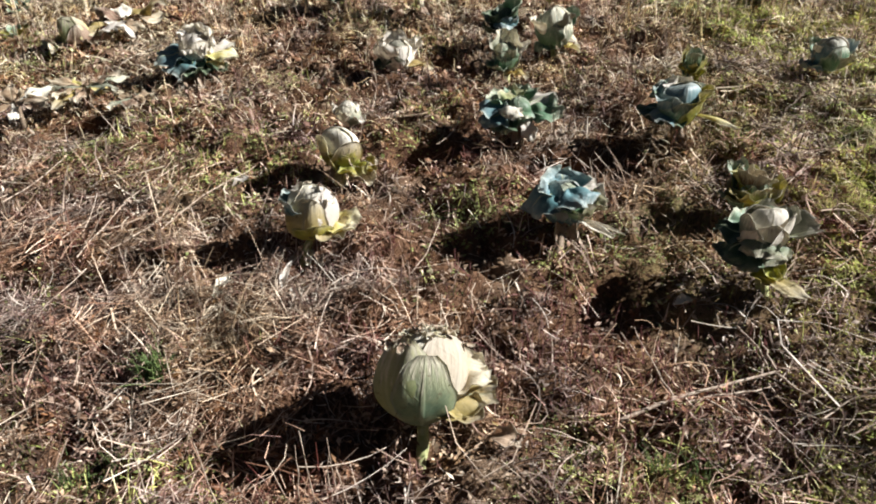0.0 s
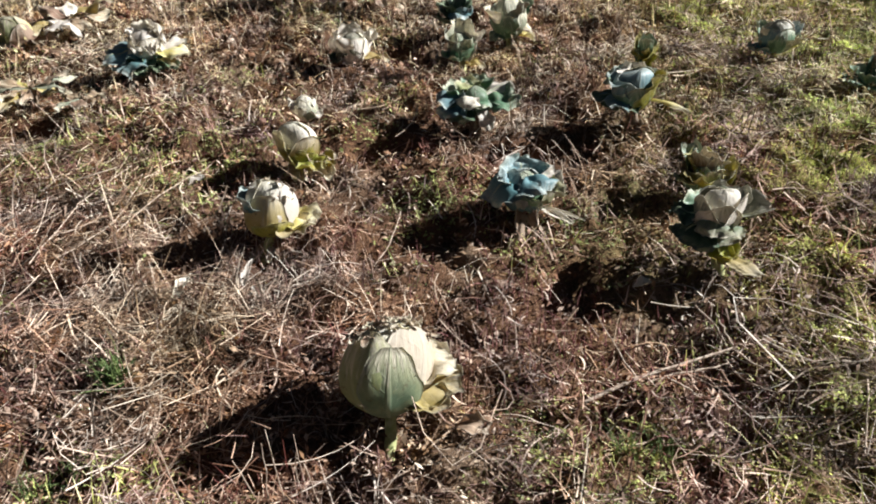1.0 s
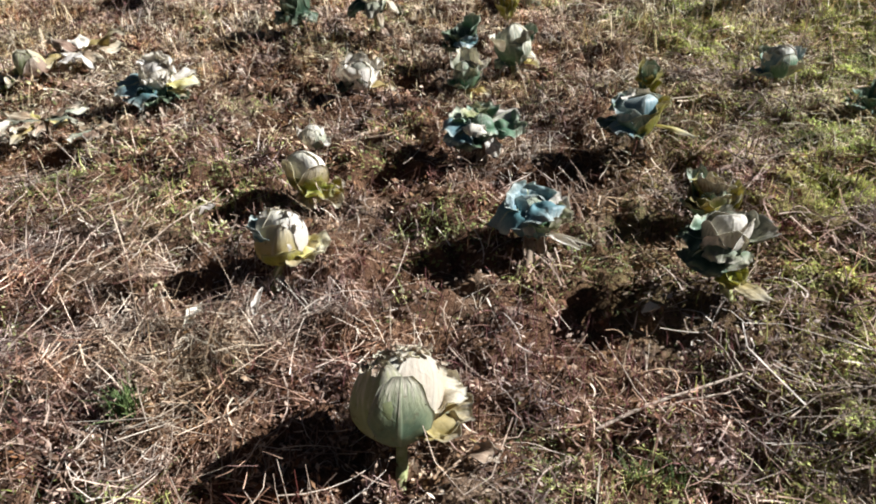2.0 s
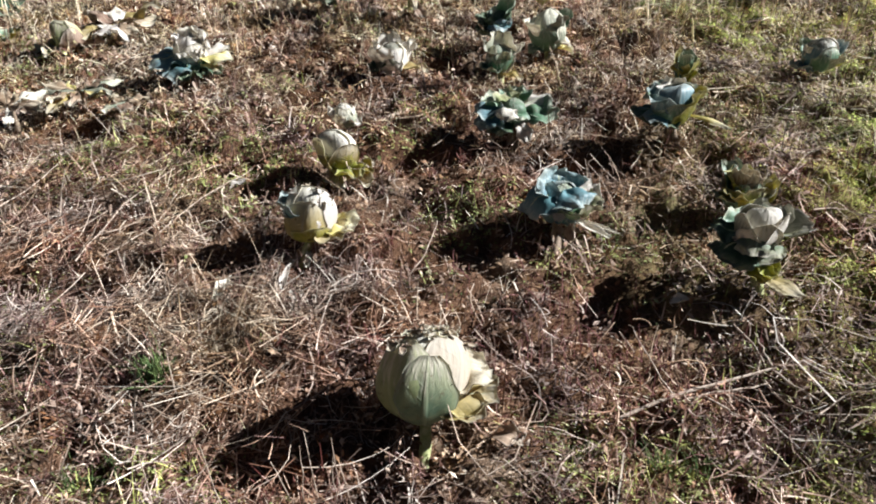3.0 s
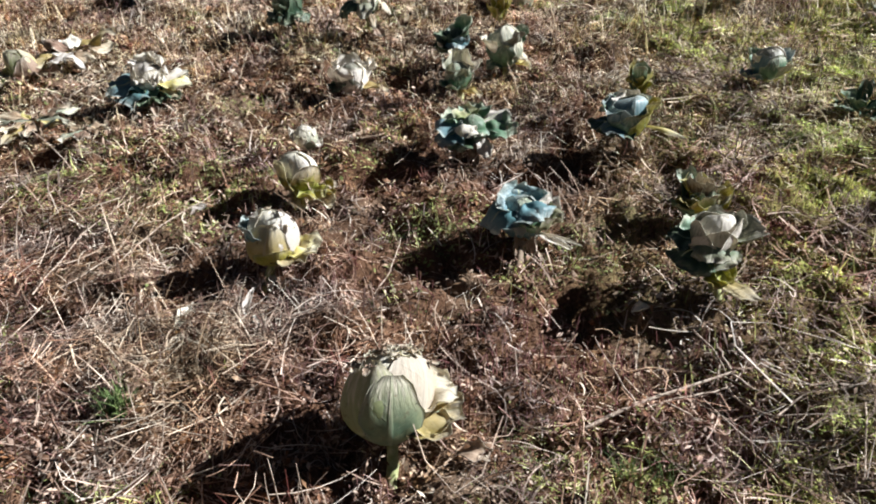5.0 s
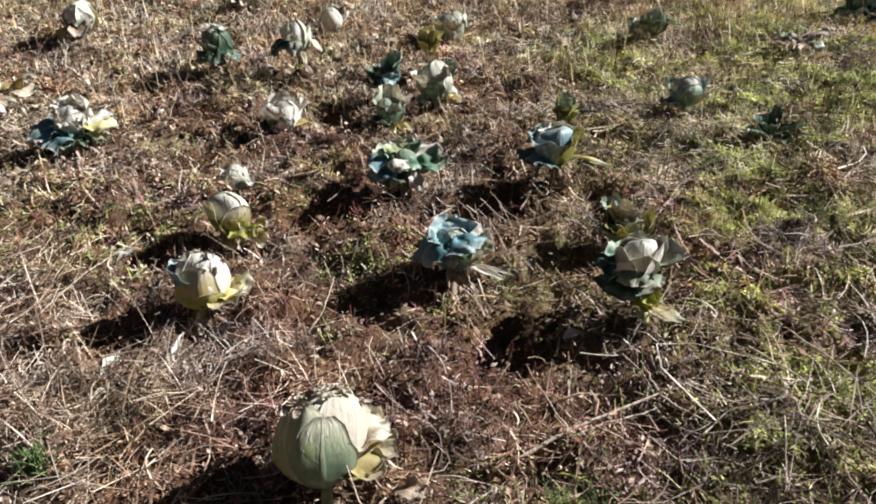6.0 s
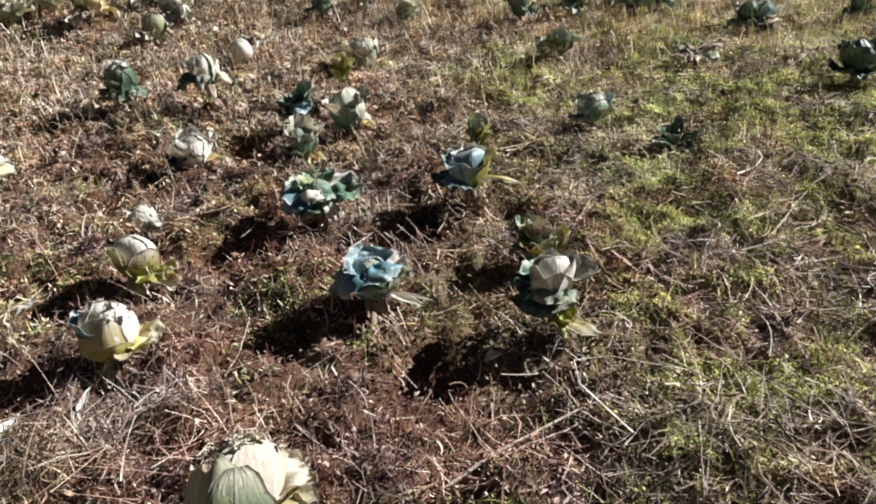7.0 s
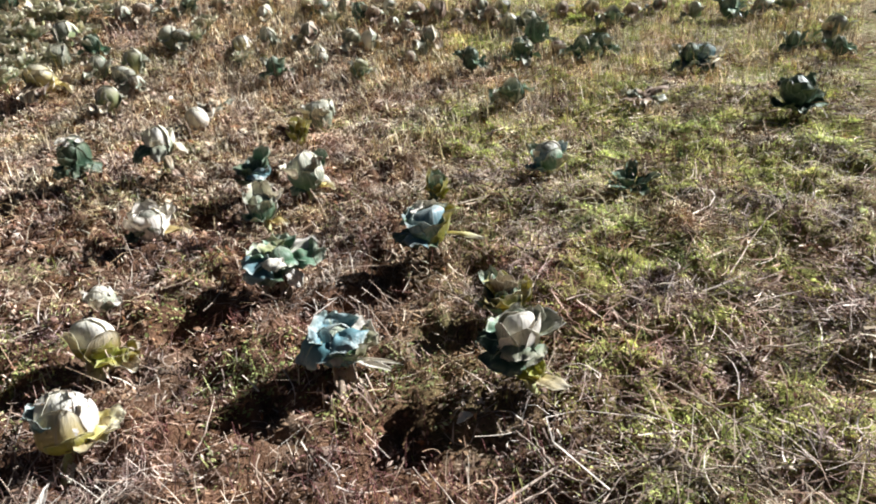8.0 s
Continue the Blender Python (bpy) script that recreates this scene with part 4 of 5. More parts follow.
# the grey-green cabbage with spread leaves
headed(1.0, 1.6, "grey-green cabbage with spread cupped outer leaves, crown bleached", "white", 0.074, 0.19, 1.0, seed=16, lean=(0.0, 0.1), shag=0, r_stalk=0.016, core=0.8, wraps=[
    ("grey", 200, 112, 50, 0.2, 1.0), ("white", 258, 112, 44, 0.2, 1.02), ("white", 322, 114, 50, 0.2, 1.05), ("grey", 90, 118, 60, 0.08, 1.03)], leaves=[
    # shade of the left side is put into the three dark leaves
    ("dark", 190, 0.13, 0.14, 0.15, 8, -40, -0.4, 0.05), ("dark", 150, 0.13, 0.14, 0.15, 14, -20, 0.5, 0.06), ("sage", 244, 0.15, 0.14, 0.14, 40, -90, -0.7, 0.04), ("dark", 212, 0.13, 0.14, 0.15, 10, -60, -0.5, 0.05),
    # back leaves at 45 and 95 are added to widen the shadow
    ("grey", -10, 0.13, 0.17, 0.15, 26, -10, 0.9, 0.04), ("sage", 300, 0.13, 0.1, 0.14, 8, -50, -0.5, 0.05), ("grey", 45, 0.14, 0.14, 0.14, 24, 0, 0.5, 0.07), ("green", 95, 0.14, 0.13, 0.14, 20, 0, 0.5, 0.07),
    ("yellow", 285, 0.09, 0.1, 0.08, -8, -25, 0.9, 0.08), ("yellow", 262, 0.08, 0.09, 0.09, -12, -20, 0.8, 0.08)])

# the tall open rosette with bleached leaves
headed(0.385, 2.7, "open blue-green cabbage rosette on a tall stalk, two leaves bleached white", "green", 0.06, 0.14, 0.95, seed=17, lean=(0.0, 0.12), stalk="wood", shag=0, wraps=[
    ("green", 100, 130, 60, 0.2, 1.1), ("green", 255, 96, 52, 0.16, 1.1), ("blue", 180, 120, 55, 0.2, 1.12)], leaves=[
    ("pale", 110, 0.14, 0.12, 0.13, 24, 0, 0.6, 0.12), ("green", 75, 0.13, 0.15, 0.15, 22, 5, 0.6, 0.08), ("green", 140, 0.13, 0.16, 0.16, 14, 0, 0.5, 0.07),
    ("green", -8, 0.12, 0.2, 0.19, 14, -20, -0.9, 0.05), ("green", 10, 0.12, 0.18, 0.17, 22, -10, -0.6, 0.06), ("white", 22, 0.13, 0.2, 0.13, 16, -12, -0.6, 0.1)] + [
    ("blue", 196, 0.13, 0.2, 0.19, 16, -62, -0.7, 0.05), ("blue", 168, 0.13, 0.19, 0.18, 24, -40, -0.5, 0.05), ("dark", 222, 0.12, 0.16, 0.15, 8, -60, -0.6, 0.05),
    ("white", 238, 0.16, 0.13, 0.12, 22, -80, -0.7, 0.05), ("white", 294, 0.13, 0.17, 0.09, -8, -66, -0.8, 0.05), ("green", 276, 0.13, 0.11, 0.12, 20, -40, -0.5, 0.06),
    ("dry", 250, 0.1, 0.16, 0.03, -45, -30, 1.0, 0.1), ("dry", 200, 0.1, 0.18, 0.03, -30, -40, 1.0, 0.1), ("dry", 320, 0.1, 0.17, 0.03, -40, -30, 1.0, 0.1), ("dry", 280, 0.09, 0.14, 0.04, -55, -20, 1.0, 0.1)])

# the wide silvery plant
headed(-1.254, 3.6, "wide open cabbage with silvery crown and drooping blue-green outer leaves", "white", 0.075, 0.13, 1.0, seed=18, shag=0, wraps=[
    ("white", 60, 150, 60, 0.25, 1.1), ("white", 300, 120, 55, 0.25, 1.1), ("white", 200, 130, 55, 0.25, 1.1)], leaves=[
    ("white", 40, 0.12, 0.14, 0.14, 40, -20, 0.5, 0.2), ("white", 110, 0.12, 0.15, 0.14, 50, -10, 0.5, 0.2), ("white", 345, 0.12, 0.12, 0.13, 35, -40, -0.4, 0.2), ("white", 75, 0.14, 0.12, 0.12, 60, 0, 0.6, 0.2), ("white", 150, 0.12, 0.13, 0.13, 50, -20, 0.5, 0.2), ("white", 265, 0.13, 0.12, 0.12, 30, -60, -0.5, 0.2)] + [
    ("blue", 172, 0.1, 0.22, 0.19, 25, -55, -0.5, 0.1), ("blue", 205, 0.1, 0.24, 0.19, 18, -50, -0.5, 0.1), ("blue", 236, 0.09, 0.22, 0.18, 8, -40, -0.5, 0.1), ("dark", 268, 0.07, 0.17, 0.14, 0, -30, 0.6, 0.12), ("dark", 300, 0.06, 0.17, 0.13, 0, -20, 0.6, 0.12), ("dark", 330, 0.06, 0.2, 0.1, 0, -20, 0.6, 0.12),
    ("cream", -6, 0.08, 0.24, 0.14, 18, -40, -0.5, 0.12), ("white", 22, 0.08, 0.22, 0.13, 26, -40, -0.5, 0.14), ("cream", -28, 0.07, 0.2, 0.1, 5, -35, -0.5, 0.12), ("dry", 285, 0.05, 0.24, 0.04, -10, -10, 1.0, 0.1), ("dry", 310, 0.05, 0.22, 0.03, -10, -10, 1.0, 0.1), ("dry", 255, 0.05, 0.22, 0.03, -12, -10, 1.0, 0.1)])
headed(-0.16, 3.495, "wilted pale cabbage with one cream leaf flat on the ground", "grey", 0.085, 0.11, 0.95, seed=19, wraps=[
    ("white", 20, 145, 50, 0.18, 1.08), ("grey", 240, 130, 50, 0.15, 1.08), ("white", 150, 150, 55, 0.1, 1.05), ("white", 300, 130, 42, 0.12, 1.1)], leaves=[
    ("cream", -15, 0.05, 0.2, 0.1, 0, -12, 0.8, 0.08), ("white", 30, 0.05, 0.18, 0.14, 40, 0, 0.8, 0.1), ("white", 100, 0.06, 0.17, 0.14, 60, 10, 0.7, 0.1), ("dark", 215, 0.05, 0.14, 0.12, 20, -30, 0.7, 0.1), ("dark", 180, 0.05, 0.14, 0.1, 5, -20, 0.7, 0.1)])
headed(0.402, 3.295, "green cabbage with pale-rimmed upright outer leaves", "green", 0.065, 0.14, 1.05, seed=20, lean=(0.0, 0.05), shag=0, wraps=[
    ("green", 270, 125, 48, 0.1, 1.1), ("grey", 190, 150, 50, 0.12, 1.08), ("white", 20, 150, 40, 0.16, 1.12), ("grey", 100, 150, 55, 0.1, 1.05)], leaves=[
    ("grey", 170, 0.08, 0.19, 0.15, 50, 25, 0.7, 0.06), ("green", 290, 0.08, 0.15, 0.12, 40, 40, 0.8, 0.06), ("white", -10, 0.08, 0.18, 0.13, 45, 15, 0.7, 0.08), ("white", 70, 0.08, 0.19, 0.15, 65, 15, 0.7, 0.06), ("grey", 120, 0.08, 0.2, 0.15, 65, 15, 0.7, 0.06), ("green", 215, 0.07, 0.14, 0.12, 20, 10, 0.7, 0.06), ("cream", -40, 0.06, 0.13, 0.07, 10, -30, 0.9, 0.1)])
headed(0.697, 3.594, "round green cabbage with a bleached crown on a short stalk", "grey", 0.095, 0.165, 1.0, seed=21, wraps=[
    ("green", 262, 105, 58, 0.04, 1.06), ("green", 170, 120, 50, 0.05, 1.05), ("white", 70, 160, 60, 0.03, 1.03), ("grey", -20, 130, 44, 0.08, 1.07)], leaves=[
    ("cream", -12, 0.06, 0.15, 0.08, 10, -55, 0.9, 0.1), ("dry", 300, 0.05, 0.12, 0.08, -20, -20, 0.8, 0.1), ("ivory", -25, 0.12, 0.15, 0.08, 20, -85, -0.7, 0.08), ("dark", 200, 0.1, 0.14, 0.12, 10, -80, -0.6, 0.08)])
headed(0.451, 3.807, "dark green open cabbage with one leaf standing upright", "dark", 0.065, 0.13, 0.95, seed=22, wraps=[
    ("dark", 200, 120, 55, 0.1, 1.1), ("blue", 300, 120, 50, 0.1, 1.1)], leaves=[
    ("green", 20, 0.07, 0.2, 0.17, 60, 20, 0.8, 0.05), ("dark", 160, 0.05, 0.18, 0.15, 30, 20, 0.8, 0.05), ("dark", 210, 0.05, 0.17, 0.14, 15, 20, 0.8, 0.05), ("blue", 262, 0.12, 0.14, 0.13, 25, -60, -0.7, 0.05), ("green", 90, 0.05, 0.16, 0.14, 50, 20, 0.8, 0.05), ("white", 300, 0.05, 0.12, 0.04, 0, 10, 1.0, 0.05)])
headed(1.05, 2.56, "blue-green cupped cabbage on a woody stalk, one leaf turning yellow", "blue", 0.095, 0.145, 0.9, seed=23, lean=(0.0, 0.12), stalk="wood", shag=0, wraps=[
    ("blue", 215, 118, 54, 0.12, 1.06), ("blue", 150, 130, 54, 0.12, 1.05), ("grey", 75, 150, 54, 0.1, 1.07), ("green", 265, 100, 46, 0.08, 1.1), ("yellow", 318, 100, 46, 0.08, 1.12), ("pale", 0, 108, 36, 0.12, 1.1)], leaves=[
    ("blue", 185, 0.1, 0.16, 0.18, 30, 10, 0.7, 0.05), ("blue", 205, 0.1, 0.17, 0.16, 22, -30, -0.4, 0.05), ("dark", 178, 0.09, 0.18, 0.15, 20, -25, -0.4, 0.05), ("green", 140, 0.11, 0.15, 0.17, 30, 5, 0.6, 0.05), ("dark", 232, 0.09, 0.12, 0.13, 10, -20, -0.4, 0.05)] + [
    ("yellow", -28, 0.1, 0.17, 0.17, 36, 32, 0.8, 0.04), ("blue", 20, 0.1, 0.15, 0.16, 34, 20, 0.7, 0.05), ("white", 78, 0.12, 0.14, 0.15, 44, 10, 0.5, 0.1), ("blue", 110, 0.11, 0.15, 0.16, 36, 10, 0.5, 0.05),
    ("cream", -30, 0.09, 0.25, 0.04, 14, -45, -0.9, 0.03), ("dry", 270, 0.07, 0.14, 0.06, -45, -20, 1.0, 0.1), ("dry", 235, 0.06, 0.14, 0.05, -45, -20, 1.0, 0.1), ("dry", 250, 0.07, 0.14, 0.08, -50, -20, 1.0, 0.1), ("dry", 300, 0.06, 0.13, 0.05, -50, -20, 1.0, 0.1)])
headed(1.937, 3.061, "round grey-green cabbage with a yellowing side leaf", "grey", 0.076, 0.125, 1.0, seed=24, wraps=[
    ("blue", 215, 130, 55, 0.05, 1.06), ("green", 280, 125, 48, 0.05, 1.08), ("white", 40, 160, 55, 0.04, 1.04), ("grey", 120, 150, 55, 0.06, 1.05)], leaves=[
    ("blue", 185, 0.05, 0.15, 0.12, 10, 20, 0.8, 0.06), ("yellow", -10, 0.05, 0.14, 0.09, 15, 20, 0.9, 0.08), ("yellow", 60, 0.05, 0.15, 0.08, 40, 20, 0.9, 0.08), ("dry", 280, 0.04, 0.12, 0.06, -20, -20, 0.8, 0.1)])
d = headed(-0.575, 4.654, "dark green cabbage with pale shreds over its crown", "dark", 0.085, 0.16, 1.5, seed=25, shag=3, wraps=[
    ("dark", 260, 120, 50, 0.2, 1.06), ("dark", 330, 118, 46, 0.2, 1.06), ("dark", 190, 120, 46, 0.2, 1.06), ("white", 80, 165, 40, 0.1, 1.06)], leaves=[
    ("grey", -20, 0.05, 0.14, 0.06, 10, -40, 0.8, 0.1), ("dark", 230, 0.08, 0.17, 0.13, 30, -50, 0.6, 0.1), ("green", 300, 0.08, 0.16, 0.12, 30, -60, 0.6, 0.1), ("dry", 10, 0.1, 0.2, 0.05, 20, -90, 0.8, 0.1),
    ("dark", 265, 0.14, 0.2, 0.15, 15, -95, -0.6, 0.08), ("dark", 205, 0.13, 0.19, 0.14, 10, -90, -0.6, 0.08), ("dark", 325, 0.13, 0.19, 0.13, 12, -92, -0.6, 0.08)])
scraps(d, (0, 0, 0.16), 0.086, 1.5, 8, 9, "white", 0.07, head=25)
headed(-0.05, 4.40, "wilted whitish cabbage with hanging outer leaves", "white", 0.078, 0.2, 1.1, seed=26, wraps=[
    ("white", 90, 165, 60, 0.08, 1.05), ("dark", 250, 95, 45, 0.1, 1.1), ("grey", 10, 150, 45, 0.16, 1.08), ("white", 170, 150, 45, 0.1, 1.06)], leaves=[
    ("ivory", -10, 0.17, 0.2, 0.07, 25, -125, -0.7, 0.08), ("dry", 20, 0.17, 0.2, 0.06, 20, -120, -0.8, 0.08), ("dry", 300, 0.05, 0.17, 0.08, -10, -20, 0.8, 0.1), ("dark", 215, 0.17, 0.23, 0.14, 35, -115, -0.6, 0.08), ("grey", 262, 0.17, 0.22, 0.12, 35, -115, -0.6, 0.08), ("dark", 180, 0.16, 0.22, 0.12, 30, -110, -0.6, 0.08), ("dry", 285, 0.14, 0.18, 0.05, 0, -90, -0.7, 0.1)])
headed(0.208, 5.404, "smooth round whitish cabbage head", "white", 0.082, 0.1, 1.05, seed=27, shag=1, wraps=[("white", 250, 155, 60, 0.01, 1.02), ("white", 20, 155, 60, 0.02, 1.03), ("cream", 130, 150, 60, 0.02, 1.02)])
headed(1.05, 4.845, "grey striped cabbage head with dry arching side leaf", "grey", 0.1, 0.13, 1.1, seed=28, wraps=[
    ("grey", 250, 150, 45, 0.06, 1.05), ("grey", 320, 150, 42, 0.08, 1.06), ("cream", 20, 160, 40, 0.1, 1.06), ("grey", 180, 150, 42, 0.08, 1.06)], leaves=[
    ("dry", 170, 0.08, 0.26, 0.06, 40, -65, 1.0, 0.08), ("dry", 200, 0.07, 0.2, 0.06, 20, -50, 1.0, 0.08)])


def sprout(x, y, label, mats, n, L, seed, el=40):
    """A tuft of young or bolting leaves with no head."""
    rng = np.random.default_rng(seed)
    top = plant("cabbage_sprout", x, y, label, "sprout", "sprouts between the cabbages", -0.6 * (high_at(x, y, 0.05) - ground_at(x, y)))
    for i in range(n):
        m = mats[i % len(mats)]
        part("leaf", free_leaf("leaf", MAT[m], rng, i * 360 / n + rng.uniform(-25, 25), (0, 0, 0), L * rng.uniform(0.7, 1.2), L * rng.uniform(0.45, 0.7), el + rng.uniform(-20, 25), rng.uniform(-30, 20), 0.7, 0.07, 9, 10), top)
    return top


sprout(1.28, 3.08, "bright yellow-green sprouting cabbage leaves", ("yellow", "yellow", "green"), 7, 0.19, 31, 62)
sprout(0.82, 4.47, "yellow cabbage leaves standing up from an old root", ("yellow", "yellow", "cream"), 8, 0.2, 32, 68)
sprout(1.13, 1.98, "tall yellowing leafy sprout behind a cabbage", ("yellow", "pale", "green", "dry"), 18, 0.2, 33, 60)
sprout(2.2, 2.68, "low dark green leafy plant spread over the ground", ("dark", "dark", "green"), 9, 0.15, 34, 15)
sprout(-2.66, 4.42, "low yellow-green leafy plant on the ground", ("yellow", "green"), 9, 0.15, 35, 20)
sprout(-2.9, 5.0, "green leafy plant with a pale leaf beside it", ("green", "dark", "cream"), 8, 0.17, 37, 30)


def withered(x, y, label, mats, n, L, seed, el=8, slim=1.0, high=0.045):
    """A collapsed plant: limp bleached leaves lying about their root."""
    rng = np.random.default_rng(seed)
    top = plant("withered_cabbage", x, y, label, "cabbage", "withered cabbages")
    lift = high_at(x, y, 0.12) - ground_at(x, y)
    part("stalk", stalk_mesh("stalk", MAT["wood"], rng, (0, 0, -0.02), (0.01, 0.01, lift + high + 0.015), 0.013, 0.011), top)
    for i in range(n):
        m = mats[i % len(mats)]
        part("leaf", free_leaf("leaf", MAT[m], rng, i * 360 / n + rng.uniform(-30, 30), (0, 0, lift + high), L * rng.uniform(0.6, 1.1), slim * L * rng.uniform(0.4, 0.75), el * 0.5 + rng.uniform(-8, 14), rng.uniform(-40, -5), -0.5, 0.15, 11, 13, torn=0.5), top)
    return top


withered(-1.75, 3.26, "collapsed cabbage of limp cream straps over dry leaves", ("cream", "dry", "grey", "dry"), 11, 0.27, 41, 16, 0.5, 0.11)
withered(-2.0, 3.05, "collapsed cabbage of bleached torn leaves", ("dry", "white", "dry"), 9, 0.25, 42, 14, 0.6, 0.1)
headed(-2.13, 4.1, "pale tan cabbage head with dry leaves at its foot", "pale", 0.085, 0.11, 1.0, seed=43, shag=0, wraps=[
    ("cream", 20, 155, 54, 0.08, 1.04), ("pale", 250, 150, 54, 0.05, 1.03), ("grey", 160, 150, 54, 0.05, 1.02), ("dry", 310, 120, 40, 0.1, 1.06)], leaves=[
    ("dry", 0, 0.04, 0.22, 0.11, 5, -20, 0.6, 0.1), ("cream", 190, 0.04, 0.2, 0.12, 8, -25, 0.6, 0.1), ("dry", 240, 0.04, 0.18, 0.1, 5, -20, 0.6, 0.1)])
withered(-1.9, 4.3, "flattened pale cream cabbage leaves", ("dry", "cream", "white", "dry"), 8, 0.28, 44, 25, 1.0, 0.09)
withered(-1.5, 3.2, "grey dry cabbage leaves in shade on the ground", ("dry", "grey"), 5, 0.16, 45)
withered(3.1, 3.8, "brown withered cabbage arching over its root", ("dry", "dry", "grey"), 6, 0.22, 46, 40)
withered(0.38, 5.72, "withered purple-grey cabbage remains", ("grey", "dry"), 5, 0.18, 47, 45)


def fallen(x, y, phi, L, W, mat, label, seed, a0=4, bend=-6, z=0.012, cup=1.1):
    rng = np.random.default_rng(seed)
    data = free_leaf("fallen_leaf", MAT[mat], rng, phi, (0, 0, 0), L, W, a0, bend, cup, 0.08, 9, 11)
    ob = new("fallen_leaf", data)
    ob.location = (x, y, high_at(x + 0.5 * L * math.cos(radians(phi)), y + 0.5 * L * math.sin(radians(phi)), 0.4 * L) + z)
    return tagged(ob, label, "leaf", "fallen leaves")


fallen(0.96, 1.575, -55, 0.21, 0.07, "cream", "long pale yellow cabbage leaf fallen beside its plant", 51, 10, -22, 0.045, -0.4)
fallen(-0.7, 1.73, -100, 0.14, 0.045, "white", "curled bleached leaf lying on the litter", 52, 10, -20, 0.015)
fallen(-0.51, 1.8, -95, 0.15, 0.03, "white", "thin curled bleached leaf rib on the litter", 53, 12, -30, 0.015)
fallen(-0.5, 1.68, -60, 0.07, 0.05, "white", "small bleached scrap of leaf", 54)
fallen(0.72, 1.5, 10, 0.06, 0.045, "white", "small white scrap of leaf in the shade", 55, 15)
fallen(0.09, 0.98, -20, 0.09, 0.075, "dry", "brown curled dead leaf beside the stalk", 56, 20, -40, 0.015)
fallen(-0.83, 2.33, 30, 0.08, 0.05, "white", "small pale scrap of leaf on the weeds", 57, 15)
fallen(1.1, 2.85, 5, 0.17, 0.03, "cream", "pale leaf rib lying on the grass", 58, 5)

# long dry stems that stand out from the litter
STEMS = [((-0.1, 1.75), (0.01, 2.01), 0.002), ((-0.86, 1.82), (-0.66, 1.05), 0.0012), ((-1.26, 1.85), (-1.09, 2.51), 0.0022), ((-1.07, 1.95), (-0.75, 2.49), 0.0022),
         ((-1.69, 2.22), (-1.57, 2.58), 0.0022), ((-1.6, 2.05), (-1.42, 2.17), 0.002), ((1.26, 2.03), (1.5, 2.26), 0.0024), ((1.26, 2.07), (1.48, 2.22), 0.0022), ((0.86, 1.36), (0.87, 1.16), 0.0026),
]
STEMS += [((0.86, 1.14), (0.94, 1.0), 0.0026), ((0.94, 1.0), (1.11, 1.04), 0.0022), ((1.11, 1.04), (1.12, 1.27), 0.002), ((1.21, 1.25), (1.33, 1.03), 0.0028), ((1.16, 0.99), (1.04, 0.79), 0.0022),
         ((1.92, 1.68), (1.91, 1.23), 0.0024), ((1.65, 1.34), (2.04, 1.24), 0.0022), ((1.38, 1.27), (1.48, 0.96), 0.0026), ((1.48, 0.96), (1.65, 0.78), 0.0026), ((2.03, 1.75), (2.6, 2.06), 0.0026),
         ((2.99, 2.45), (2.66, 2.02), 0.0026), ((0.53, 1.39), (0.54, 1.27), 0.002), ((-1.23, 2.0), (-1.08, 2.22), 0.002), ((-1.35, 1.43), (-1.12, 1.02), 0.002), ((-1.19, 1.9), (-1.0, 2.35), 0.0018)]
rng = np.random.default_rng(60)
for p, q, r in STEMS:
    p, q = np.array(p), np.array(q)
    K = 9
    s = np.linspace(0, 1, K)
    mid = p[None] + (q - p)[None] * s[:, None]
    turn = np.array([-(q - p)[1], (q - p)[0]])
    mid = mid + turn[None] * (rng.normal(0, 0.06) * np.sin(np.pi * s) + rng.normal(0, 0.006, K))[:, None]
    z = terrain(mid[:, 0], mid[:, 1])
    z = np.convolve(np.pad(z, 2, mode="edge"), np.ones(5) / 5, "valid") + 0.042 + r
    P = np.stack([mid[:, 0], mid[:, 1], z], 1)
    base = P.mean(0)
    v, f = tubes((P - base)[None], (1.3 * r * (1 - 0.5 * s))[None], 6)
    ob = new("dry_stem", mesh_from("dry_stem", v, f, MAT["straw_pale"]))
    ob.location = base
    tagged(ob, "long pale dry weed stem lying across the litter", "stem", "long dry stems")


# the forked dead branch on the litter
def twig_run(points, r0, r1, K=8):
    """A slightly crooked stem through a few places on the plan, raised over the litter; rows of x, y and height over the ground."""
    pts = np.array(points, float)
    t = np.linspace(0, len(pts) - 1, K)
    P = np.stack([np.interp(t, np.arange(len(pts)), pts[:, i]) for i in range(3)], 1)
    P[:, 0] += 0.015
    P[:, :2] += rng.normal(0, 0.003, (K, 2))
    P[:, 2] += np.median(terrain(P[:, 0], P[:, 1]))
    return P, r0 + (r1 - r0) * np.linspace(0, 1, K)


branch = new("dead_branch")
branch.location = (0.62, 1.1, ground_at(0.62, 1.1))
tagged(branch, "forked pale dead weed branch lying across the litter", "branch")
